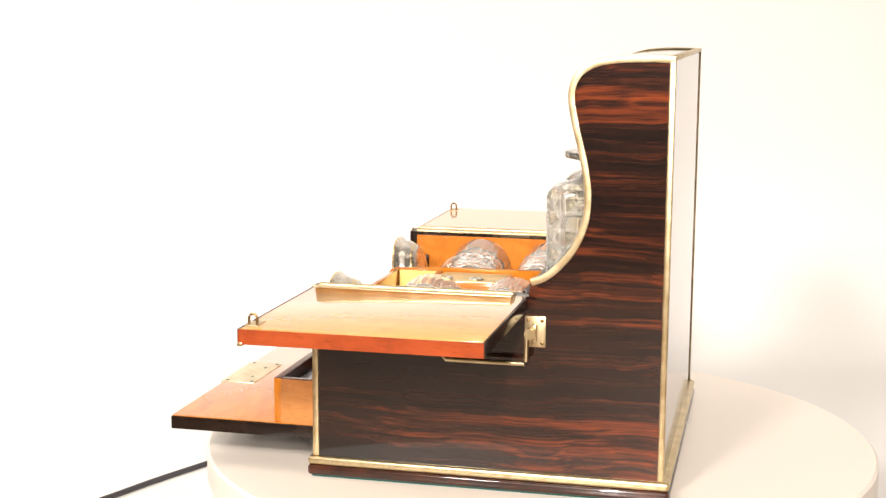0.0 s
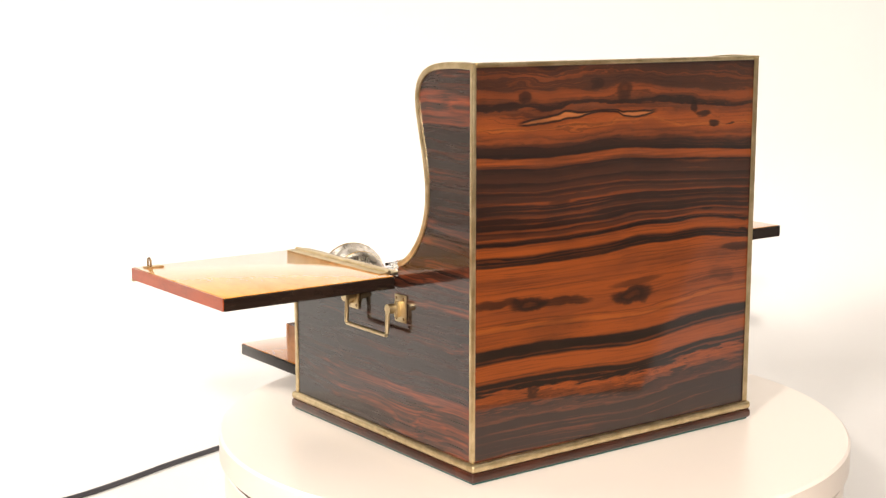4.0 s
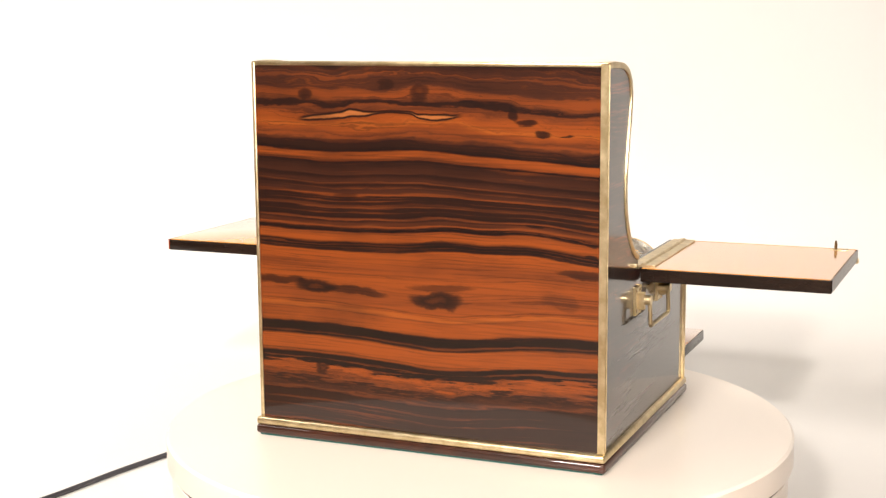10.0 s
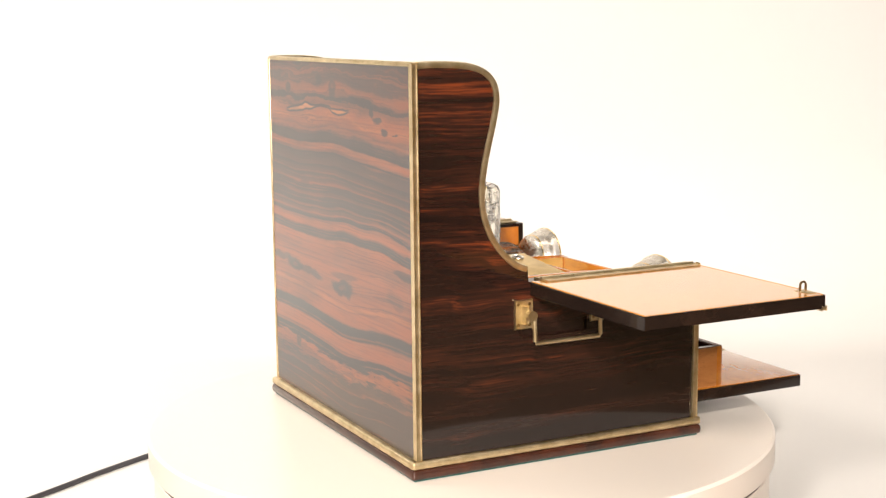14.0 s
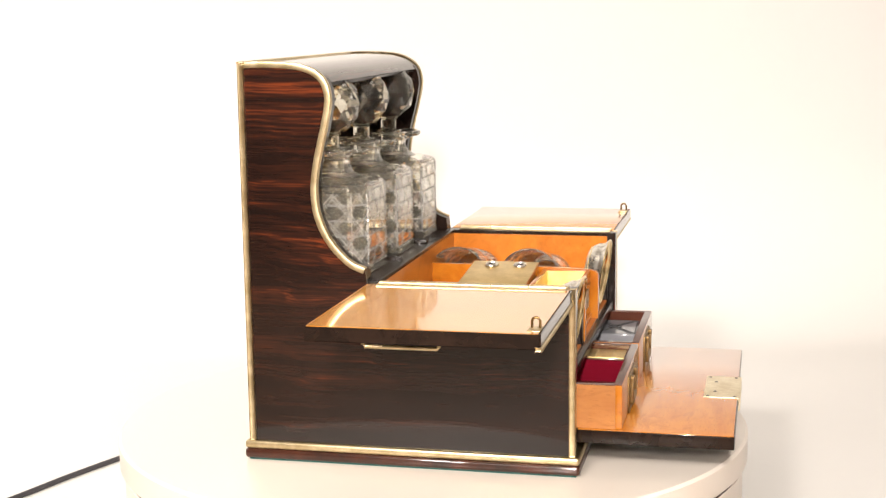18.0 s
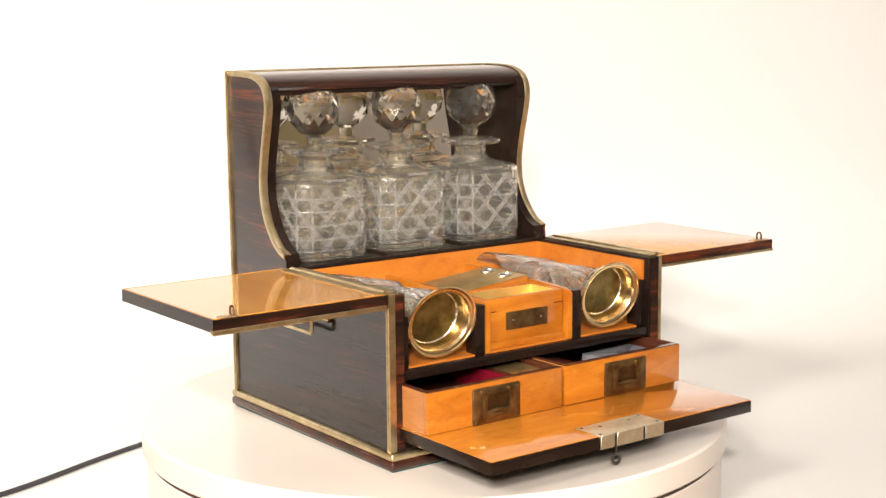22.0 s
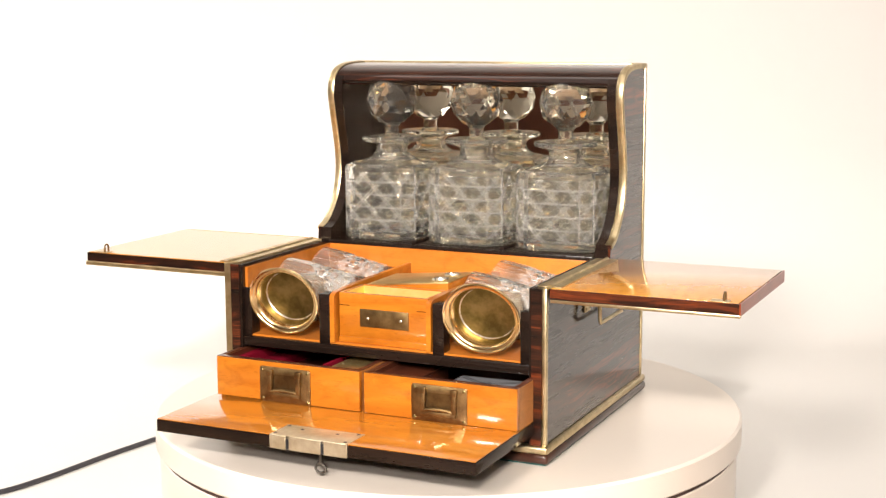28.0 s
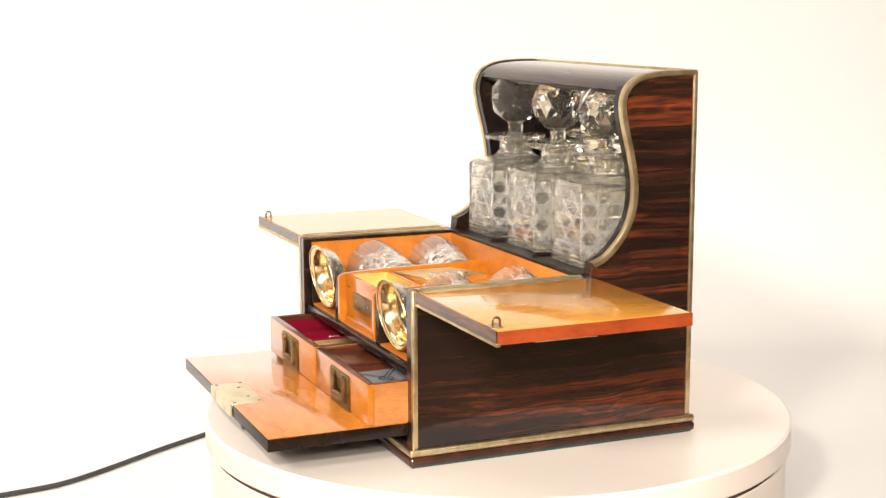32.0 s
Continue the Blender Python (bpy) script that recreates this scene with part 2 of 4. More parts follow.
    for x0, z0, a, b, ink in ((0.059, 596, 0.103, 12, 0.80), (0.177, 608, 0.074, 27, 0.95), (0.295, 611, 0.111, 14, 0.80), (0.538, 615, 0.086, 26, 0.95), (0.553, 584, 0.111, 9, 0.60), (0.892, 618, 0.059, 27, 0.35), (0.959, 532, 0.088, 15, 0.80), (0.155, 83, 0.025, 17, 0.80), (0.398, 53, 0.029, 14, 0.60), (0.497, 83, 0.032, 23, 0.75), (0.760, 116, 0.016, 20, 0.85), (0.798, 136, 0.035, 12, 0.90), (0.842, 160, 0.024, 12, 0.90), (0.907, 160, 0.022, 5, 0.90), (0.193, 836, 0.025, 21, 0.90), (0.727, 858, 0.038, 9, 0.85), (0.822, 421, 0.029, 6, 0.85), (0.975, 449, 0.021, 6, 0.90), (0.975, 478, 0.021, 6, 0.90), (0.273, 351, 0.041, 9, 0.60), (0.546, 483, 0.059, 11, 0.70)):
        dx = maths(nt, "DIVIDE", maths(nt, "SUBTRACT", u, x0), a)
        dz = maths(nt, "DIVIDE", maths(nt, "ADD", maths(nt, "SUBTRACT", w, z0), maths(nt, "MULTIPLY", rough, b * 2.2)), b)
        o = maths(nt, "ADD", maths(nt, "MULTIPLY", dx, dx), maths(nt, "MULTIPLY", dz, dz))
        core = 0.72 if b > 20 else 1.0
        col = mix(nt, ramp(nt, o, [(0.0, (ink * core,) * 3), (0.18, (ink,) * 3), (0.55, (ink * 0.85,) * 3), (1.0, (0, 0, 0))]), col, SHADES["K"])
    # the split: pale sapwood inside a black outline
    path = line([(0.125, 149), (0.214, 142), (0.273, 133), (0.295, 125), (0.332, 134), (0.372, 128), (0.420, 121), (0.476, 128), (0.494, 136), (0.590, 137), (0.619, 128)], 60.0, 130.0)
    wide = line([(0.137, 0), (0.170, 5), (0.258, 6), (0.296, 9), (0.339, 4), (0.372, 0), (0.476, 0), (0.509, 7), (0.568, 6), (0.600, 0)], 20.0, 5.0)
    off = maths(nt, "ABSOLUTE", maths(nt, "SUBTRACT", maths(nt, "ADD", v, wobble(45.0, 45.0, 10.0, 1.0, 3.0)), path), 0.0)
    ends = maths(nt, "MULTIPLY", band(u, 0.125, 0.150), maths(nt, "SUBTRACT", 1.0, band(u, 0.600, 0.625)))
    rim = maths(nt, "SUBTRACT", 1.0, band(maths(nt, "SUBTRACT", off, wide), 3.0, 6.0))
    col = mix(nt, maths(nt, "MULTIPLY", maths(nt, "MULTIPLY", rim, ends), 0.95), col, SHADES["K"])
    sap = maths(nt, "SUBTRACT", 1.0, band(maths(nt, "SUBTRACT", off, wide), -3.0, 0.0))
    col = mix(nt, maths(nt, "MULTIPLY", sap, ends), col, (0.27, 0.088, 0.024))
    fine = noise_tex(nt, coords(nt, (8.0, 8.0, 420.0)), 1.0, 4.0, 0.6)
    col = mix(nt, ramp(nt, fine, [(0.50, (0, 0, 0)), (0.68, (0.40, 0.40, 0.40))]), col, SHADES["D"])
    smoke = noise_tex(nt, coords(nt, (9.0, 9.0, 24.0), (0, 0, 0), (1.0, 0, 7.0)), 1.0, 3.0)
    col = mix(nt, ramp(nt, smoke, [(0.52, (0, 0, 0)), (0.74, (0.40, 0.40, 0.40))]), col, SHADES["D"])
    nt.links.new(col, bsdf.inputs["Base Color"])
    varnish(bsdf)
    bsdf.inputs["Coat IOR"].default_value = 1.50
    bump(nt, bsdf, fine, 0.012, 0.0005)
    return m


def plain_wood(name, dark, light, along="x", rough=0.3, coat=0.5, fine_scale=240.0, seed=0.0):
    m, nt, bsdf = material(name)
    broad = noise_tex(nt, coords(nt, tuple(5.0 if a == along else 22.0 for a in "xyz"), (0, 0, 0), (seed, seed, 0)), 1.0, 5.0, 0.6, 1.2)
    fine = noise_tex(nt, coords(nt, tuple(18.0 if a == along else fine_scale for a in "xyz")), 1.0, 4.0, 0.6)
    col = mix(nt, ramp(nt, broad, [(0.32, (0, 0, 0)), (0.68, (1, 1, 1))]), dark, light)
    mottle = noise_tex(nt, coords(nt, tuple(34.0 if a == along else 70.0 for a in "xyz"), (0, 0, 0), (seed, 0, seed)), 1.0, 6.0, 0.65, 0.8)
    fleck = noise_tex(nt, coords(nt, tuple(120.0 if a == along else 900.0 for a in "xyz")), 1.0, 2.0)
    col = mix(nt, ramp(nt, mottle, [(0.50, (0, 0, 0)), (0.72, (0.55, 0.55, 0.55))]), col, tuple(c * 0.62 for c in dark))
    col = mix(nt, ramp(nt, fleck, [(0.60, (0, 0, 0)), (0.75, (0.5, 0.5, 0.5))]), col, tuple(c * 0.4 for c in dark))
    col = mix(nt, maths(nt, "MULTIPLY", fine, 0.28), col, tuple(c * 0.55 for c in dark))
    nt.links.new(col, bsdf.inputs["Base Color"])
    varnish(bsdf, 0.05, coat)
    bsdf.inputs["Coat IOR"].default_value = 1.68
    bsdf.inputs["Roughness"].default_value = rough
    bump(nt, bsdf, fine, 0.04, 0.0005)
    return m


def metal(name, colour, dull, rough, spread=0.15, scale=60.0, relief=0.02):
    m, nt, bsdf = material(name)
    n = noise_tex(nt, coords(nt, (scale, scale, scale)), 1.0, 5.0, 0.65)
    scratch = noise_tex(nt, coords(nt, (scale * 8, scale * 0.8, scale * 8)), 1.0, 3.0)
    nt.links.new(mix(nt, ramp(nt, n, [(0.38, (0, 0, 0)), (0.66, (1, 1, 1))]), dull, colour), bsdf.inputs["Base Color"])
    bsdf.inputs["Metallic"].default_value = 1.0
    nt.links.new(maths(nt, "ADD", maths(nt, "MULTIPLY", n, spread), rough), bsdf.inputs["Roughness"])
    bump(nt, bsdf, scratch, relief, 0.0005)
    return m


def plain(name, colour, rough=0.5, grain=0.06, scale=90.0, relief=0.05):
    m, nt, bsdf = material(name)
    n = noise_tex(nt, coords(nt, (scale, scale, scale)), 1.0, 5.0, 0.6)
    big = noise_tex(nt, coords(nt, (3.0, 3.0, 3.0)), 1.0, 3.0)
    lo = tuple(max(0.0, c * (1 - grain * 2)) for c in colour)
    nt.links.new(mix(nt, maths(nt, "ADD", maths(nt, "MULTIPLY", n, 0.5), maths(nt, "MULTIPLY", big, 0.5)), lo, colour), bsdf.inputs["Base Color"])
    bsdf.inputs["Roughness"].default_value = rough
    bump(nt, bsdf, n, relief, 0.0006)
    return m


def glass(name, colour=(1, 1, 1), ior=1.5, rough=0.0, clear=1.0):
    m, nt, bsdf = material(name)
    bsdf.inputs["Base Color"].default_value = (*colour, 1)
    bsdf.inputs["Transmission Weight"].default_value = clear
    bsdf.inputs["IOR"].default_value = ior
    bsdf.inputs["Roughness"].default_value = rough
    return m


BACK = figured_back()
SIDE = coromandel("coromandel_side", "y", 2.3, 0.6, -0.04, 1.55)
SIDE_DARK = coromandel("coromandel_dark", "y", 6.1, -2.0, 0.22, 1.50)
HOOD = coromandel("coromandel_hood", "x", 4.4, 1.6)
EDGE_X = coromandel("coromandel_edge_across", "x", 8.0, 0.0, 0.0, 1.40)
UPRIGHT = coromandel("coromandel_upright", "x", 1.1, 1.2)
PLINTH = plain_wood("dark_plinth_wood", (0.016, 0.007, 0.005), (0.070, 0.020, 0.010), "x", 0.3)
ROSEWOOD = plain_wood("red_lid_edge", (0.22, 0.035, 0.010), (0.36, 0.065, 0.016), "y", 0.3)
EBONY = plain_wood("ebony", (0.008, 0.005, 0.004), (0.022, 0.012, 0.008), "x", 0.25, 0.2)
SATIN = plain_wood("satinwood", (0.385, 0.108, 0.008), (0.55, 0.198, 0.018), "x", 0.28, 0.9, seed=1.0)
SATIN_Y = plain_wood("satinwood_lid", (0.58, 0.235, 0.030), (0.74, 0.345, 0.055), "y", 0.28, 1.0, seed=4.0)
for socket, value in (("Coat IOR", 1.78), ("Coat Roughness", 0.06), ("Specular IOR Level", 0.25), ("Roughness", 0.20)):
    SATIN_Y.node_tree.nodes["Principled BSDF"].inputs[socket].default_value = value
SATIN_FLAP = plain_wood("satinwood_flap", (0.42, 0.130, 0.012), (0.58, 0.220, 0.024), "x", 0.24, 1.0, seed=2.6)
SATIN_FLAP.node_tree.nodes["Principled BSDF"].inputs["Coat IOR"].default_value = 1.85
SATIN_IN = plain_wood("satinwood_lining", (0.45, 0.130, 0.014), (0.58, 0.195, 0.026), "x", 0.35, 0.4, seed=7.0)
END_GRAIN = plain_wood("drawer_side_wood", (0.38, 0.145, 0.040), (0.54, 0.235, 0.075), "y", 0.4, 0.3, 420.0, 2.0)
MAHOGANY = plain_wood("drawer_lining_wood", (0.050, 0.014, 0.008), (0.105, 0.030, 0.013), "y", 0.35, 0.5)
BRASS = metal("brass", (0.72, 0.60, 0.38), (0.52, 0.41, 0.23), 0.30)
PALE_BRASS = metal("pale_brass", (0.88, 0.80, 0.62), (0.72, 0.62, 0.43), 0.42, 0.12, 70.0)
BRONZE = metal("aged_brass", (0.32, 0.21, 0.09), (0.17, 0.105, 0.045), 0.36)
GILT = metal("gilt", (0.94, 0.755, 0.45), (0.80, 0.59, 0.29), 0.13, 0.12, 30.0, 0.05)
GILT_PAPER = metal("bright_gilt_lining", (0.95, 0.74, 0.30), (0.86, 0.62, 0.20), 0.55, 0.08, 40.0)
GILT_DARK = metal("dark_gilt", (0.36, 0.28, 0.12), (0.17, 0.14, 0.055), 0.22, 0.2, 55.0)
SILVER = metal("silver_plate", (0.88, 0.85, 0.79), (0.60, 0.55, 0.47), 0.20, 0.15, 90.0)
GILT_SATIN = metal("satin_gilt", (0.76, 0.58, 0.28), (0.58, 0.42, 0.18), 0.36, 0.12, 40.0)
RECESS_SHADE = metal("recess_shade_brass", (0.20, 0.125, 0.05), (0.10, 0.06, 0.025), 0.4)
STEEL = metal("dark_steel", (0.22, 0.20, 0.17), (0.10, 0.09, 0.08), 0.35)
# clear below 1 mixes in milky white that brightens the glass
CRYSTAL = glass("cut_crystal", (1.0, 0.98, 0.90), 1.50, 0.0, 0.965)
CLEAR = glass("clear_crystal", (1.0, 0.985, 0.92), 1.50, 0.0, 0.985)
# more milky white in the cut faces, painting their bright glints
GLINT_CUTS = glass("glint_crystal", (1.0, 0.99, 0.95), 1.50, 0.05, 0.82)
MIRROR = metal("mirror_glass", (0.94, 0.92, 0.85), (0.92, 0.89, 0.81), 0.0, 0.004, 14.0, 0.0)
VELVET = plain("red_velvet", (0.17, 0.004, 0.016), 0.9, 0.25, 700.0, 0.3)
VELVET.node_tree.nodes["Principled BSDF"].inputs["Specular IOR Level"].default_value = 0.04
BONE = plain("bone", (0.74, 0.66, 0.50), 0.35, 0.1)
INK_AND_SHADE = plain("black_ink_and_shade", (0.02, 0.02, 0.022), 0.5)
GREY = plain("grey_print", (0.20, 0.205, 0.22), 0.10)
CARD = plain("white_card", (0.78, 0.77, 0.76), 0.35)
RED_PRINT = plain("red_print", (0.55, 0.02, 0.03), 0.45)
BAIZE = plain("green_baize", (0.012, 0.085, 0.075), 0.95, 0.2, 900.0, 0.3)
LAMINATE = plain("cream_laminate", (0.76, 0.69, 0.61), 0.30, 0.02, 220.0, 0.02)
PAPER = plain("white_backdrop_paper", (0.66, 0.648, 0.625), 0.85, 0.02, 40.0, 0.06)
PLASTER = plain("white_wall_paint", (0.64, 0.615, 0.575), 0.8, 0.03, 50.0, 0.08)
BEIGE = plain("beige_wall_paint", (0.66, 0.59, 0.36), 0.7, 0.15, 20.0, 0.08)
FLOORING = plain("dark_floor", (0.30, 0.19, 0.105), 0.5, 0.2, 20.0, 0.08)
TAN = plain("brown_wall_paint", (0.50, 0.33, 0.19), 0.7, 0.3, 9.0, 0.08)
MAROON = plain("dark_red_brown_paint", (0.30, 0.12, 0.075), 0.7, 0.3, 9.0, 0.08)
OLIVE = plain("olive_board", (0.64, 0.59, 0.30), 0.7, 0.15, 20.0, 0.08)
OCHRE = plain("ochre_board", (0.76, 0.45, 0.17), 0.7, 0.15, 20.0, 0.08)
SHADOW_GAP = plain("gap_shade", (0.06, 0.035, 0.03), 0.6)
RUBBER = plain("grey_black_rubber", (0.035, 0.033, 0.038), 0.45, 0.1)


# ---- building helpers ----
def finish(bm, name, mat, smooth=40):
    me = bpy.data.meshes.new(name)
    bmesh.ops.recalc_face_normals(bm, faces=bm.faces)
    if smooth:
        for f in bm.faces:
            f.smooth = True
        for e in bm.edges:
            e.smooth = len(e.link_faces) == 2 and e.calc_face_angle(0) < radians(smooth)
    bm.to_mesh(me)
    bm.free()
    me.materials.append(mat)
    return me


def part(name, bm, mat, parent, label="", smooth=40):
    ob = new(name, finish(bm, name, mat, smooth))
    ob.parent = parent
    return tagged(ob, label) if label else ob


def thing(name, label, category, group="", at=None):
    """A top-level Empty that rides on the platter; at: its pose in the cabinet's space."""
    ob = tagged(new(name), label, category, group)
    ob.empty_display_size = 0.02
    m = at or pose(0, 0, 0)
    ob.matrix_basis = SPOT @ m
    CARRIED.append((ob, m))
    return ob


def box(x0, x1, y0, y1, z0, z1, bevel=0.0, seg=2, bm=None):
    bm = bm or bmesh.new()
    vs = bmesh.ops.create_cube(bm, size=1)["verts"]
    for v in vs:
        v.co = Vector(((x0 + x1) / 2 + v.co.x * (x1 - x0), (y0 + y1) / 2 + v.co.y * (y1 - y0), (z0 + z1) / 2 + v.co.z * (z1 - z0)))
    if bevel:
        es = list({e for v in vs for e in v.link_edges})
        bmesh.ops.bevel(bm, geom=es, offset=bevel, segments=seg, profile=0.5, affect="EDGES")
    return bm


def lathe(profile, n=48, m=None, bm=None, close=False):
    """Turns (radius, height) round z."""
    bm = bm or bmesh.new()
    rings = []
    for r, z in profile:
        if r < 1e-6:
            rings.append([bm.verts.new((0, 0, z))])
        else:
            rings.append([bm.verts.new((r * math.cos(2 * math.pi * i / n), r * math.sin(2 * math.pi * i / n), z)) for i in range(n)])
    pairs = list(zip(rings, rings[1:])) + ([(rings[-1], rings[0])] if close else [])
    for a, b in pairs:
        for i in range(n):
            j = (i + 1) % n
            if len(a) == 1 and len(b) == 1:
                continue
            if len(a) == 1:
                bm.faces.new((a[0], b[i], b[j]))
            elif len(b) == 1:
                bm.faces.new((a[i], b[0], a[j]))
            else:
                bm.faces.new((a[i], b[i], b[j], a[j]))
    if m:
        for ring in rings:
            for v in ring:
                v.co = m @ v.co
    return bm


def tube(points, r, n=10, bm=None, closed=False):
    bm = bm or bmesh.new()
    pts, rings = [Vector(p) for p in points], []
    for i, p in enumerate(pts):
        a = pts[i - 1] if (i or closed) else p
        b = pts[(i + 1) % len(pts)] if (i < len(pts) - 1 or closed) else p
        d = (b - a).normalized()
        side = d.cross(Vector((0, 0, 1)) if abs(d.z) < 0.9 else Vector((0, 1, 0))).normalized()
        up = side.cross(d).normalized()
        rings.append([bm.verts.new(p + r * (math.cos(2 * math.pi * k / n) * side + math.sin(2 * math.pi * k / n) * up)) for k in range(n)])
    for a, b in list(zip(rings, rings[1:])) + ([(rings[-1], rings[0])] if closed else []):
        for k in range(n):
            bm.faces.new((a[k], a[(k + 1) % n], b[(k + 1) % n], b[k]))
    if not closed:
        bm.faces.new(rings[0]), bm.faces.new(list(reversed(rings[-1])))
    return bm


def prism(outline, x0, x1, bm=None):
    """Extrudes a (y, z) outline from x0 to x1."""
    bm = bm or bmesh.new()
    a = [bm.verts.new((x0, y, z)) for y, z in outline]
    b = [bm.verts.new((x1, y, z)) for y, z in outline]
    bm.faces.new(a), bm.faces.new(list(reversed(b)))
    for i in range(len(a)):
        j = (i + 1) % len(a)
        bm.faces.new((a[i], a[j], b[j], b[i]))
    return bm


def smooth_line(points, n):
    """A Catmull-Rom curve through (y, z) points."""
    out, p = [], [Vector(q) for q in points]
    for i in range(len(p) - 1):
        a, b, c, d = p[max(i - 1, 0)], p[i], p[i + 1], p[min(i + 2, len(p) - 1)]
        for k in range(n):
            s = k / n
            out.append(tuple(0.5 * ((2 * b) + (c - a) * s + (2 * a - 5 * b + 4 * c - d) * s * s + (3 * b - a - 3 * c + d) * s ** 3)))
    return out + [tuple(p[-1])]


def ribbon(line, section, bm=None):
    """Sweeps a section of (outward, x) points along a (y, z) line."""
    bm = bm or bmesh.new()
    rings = []
    for i, q in enumerate(line):
        a, b = Vector(line[max(i - 1, 0)]), Vector(line[min(i + 1, len(line) - 1)])
        d = (b - a).normalized()
        n = Vector((-d.y, d.x))
        rings.append([bm.verts.new((x, q[0] + n.x * o, q[1] + n.y * o)) for o, x in section])
    for a, b in zip(rings, rings[1:]):
        for k in range(len(section)):
            bm.faces.new((a[k], a[(k + 1) % len(section)], b[(k + 1) % len(section)], b[k]))
    bm.faces.new(rings[0]), bm.faces.new(list(reversed(rings[-1])))
    return bm


def screw(x, y, z, r, m=None, bm=None):
    q = pose(x, y, z) @ (m or pose(0, 0, 0))
    return lathe([(0, 0.0004), (r * 0.6, 0.0004), (r, 0.0), (r, -0.0008)], 12, q, bm)


# ---- setting ----
FLOOR = -0.09
SEAT = -0.0016      # the top of the platter


def setting():
    bm = bmesh.new()
    line = [(-0.14, FLOOR), (0.62, FLOOR)] + [(0.62 + 0.3 * math.sin(a), FLOOR + 0.3 - 0.3 * math.cos(a)) for a in [radians(6 * i) for i in range(1, 16)]] + [(0.92, 2.3)]
    rows = [[bm.verts.new((x, y, z)) for y, z in line] for x in (-2.17, 2.17)]
    for i in range(len(line) - 1):
        bm.faces.new((rows[0][i], rows[1][i], rows[1][i + 1], rows[0][i + 1]))
    tagged(part("backdrop", bm, PAPER, None, smooth=60), "seamless white paper sweep under and behind the turntable", "backdrop", "", "structure")
    # Unseen walls; their dados are added so the mirror shows brown and beige.
    west = tagged(part("wall_west", box(-2.3, -2.2, -3.2, 1.0, FLOOR, 2.3), PLASTER, None), "white wall above a dark red-brown dado", "wall", "", "structure")
    part("dado", box(-2.2, -2.185, -3.2, 0.16, FLOOR, 0.26), MAROON, west, "dark red-brown dado added for the mirror to show")
    east = tagged(part("wall_east", box(2.2, 2.3, -3.2, 1.0, FLOOR, 2.3), PLASTER, None), "white wall above a beige dado", "wall", "", "structure")
    part("dado", box(2.185, 2.2, -3.2, -0.80, FLOOR, 0.26), BEIGE, east, "beige dado added for the mirror to show")
    south = tagged(part("wall_south", box(-2.3, 2.3, -3.3, -3.2, FLOOR, 2.3), PLASTER, None), "white wall above a brown dado behind the camera", "wall", "", "structure")
    part("dado", box(-2.185, 2.185, -3.2, -3.185, FLOOR, 0.26), TAN, south, "brown dado added for the mirror to show")
    # boards out of view, added as stand-ins for colours in the mirror
    for x0, x1, z0, z1, mat, label in ((0.38, 0.56, 0.06, 0.22, RED_PRINT, "plain red board added for the red that the mirror shows"), (0.84, 1.16, FLOOR, 0.16, BEIGE, "plain beige board added for the beige that the mirror shows"),
                                       (1.26, 1.66, FLOOR, 0.22, OLIVE, "plain olive board added for the olive that the mirror shows"), (1.74, 2.04, FLOOR, 0.20, OCHRE, "plain ochre board added for the orange that the mirror shows")):
        tagged(part("mirror_tint_board", box(x0, x1, -3.185, -3.16, z0, z1, 0.004), mat, None), label, "board", "boards behind the camera")
    tagged(part("wall_north", box(-2.3, 2.3, 1.0, 1.1, FLOOR, 2.3), PLASTER, None), "plain wall behind the backdrop", "wall", "", "structure")
    tagged(part("floor", box(-2.3, 2.3, -3.3, 1.1, FLOOR - 0.1, FLOOR - 0.004), FLOORING, None), "plain dark floor round the paper", "floor", "", "structure")
    tagged(part("ceiling", box(-2.3, 2.3, -3.3, 1.1, 2.3, 2.4), PLASTER, None), "plain white ceiling", "ceiling", "", "structure")


def turntable():
    t = tagged(new("turntable"), "round cream display turntable with a rotating top", "turntable")
    t.location = (0, 0, FLOOR)
    part("base", lathe([(0, 0), (0.3175, 0), (0.3215, 0.004), (0.3215, 0.0525), (0.3200, 0.0540), (0, 0.0540)], 160), LAMINATE, t)
    # the ring nearly fills the gap; the gap's shade is put into its colour
    part("gap_ring", lathe([(0, 0.0540), (0.3205, 0.0540), (0.3205, 0.059), (0, 0.059)], 120), SHADOW_GAP, t, "ring coloured dark as the shade between base and top")
    p = part("platter", lathe([(0, 0), (0.3235, 0), (0.3262, 0.0025), (0.3262, 0.0269), (0.3237, 0.0294), (0, 0.0294)], 180), LAMINATE, t, "rotating round cream platter")
    p.location = (0, 0, 0.059)
    return p


def cable():
    c = [(-0.22, 0.33), (-0.30, 0.235), (-0.366, 0.140), (-0.408, 0.076), (-0.437, 0.026), (-0.464, -0.018), (-0.490, -0.052), (-0.520, -0.075), (-0.57, -0.11), (-0.64, -0.18), (-0.74, -0.36)]
    pts = [(x, y, FLOOR + 0.0032) for x, y in smooth_line(c, 6)]
    tagged(part("power_cable", tube(pts, 0.0030), RUBBER, None), "thin dark rubber power cable on the white paper", "cable")


# ---- the cabinet ----
PROFILE = smooth_line([(0.160, 0.3775), (0.140, 0.3780), (0.117, 0.3772), (0.100, 0.3748), (0.0862, 0.3690), (0.0775, 0.3595), (0.0742, 0.3470), (0.0748, 0.3360),
                       (0.0785, 0.3180), (0.0828, 0.3010), (0.0868, 0.2830), (0.0894, 0.2650), (0.0892, 0.2480), (0.0862, 0.2330), (0.0790, 0.2165), (0.0680, 0.2020), (0.0560, 0.1915), (0.0440, 0.1865)], 8)
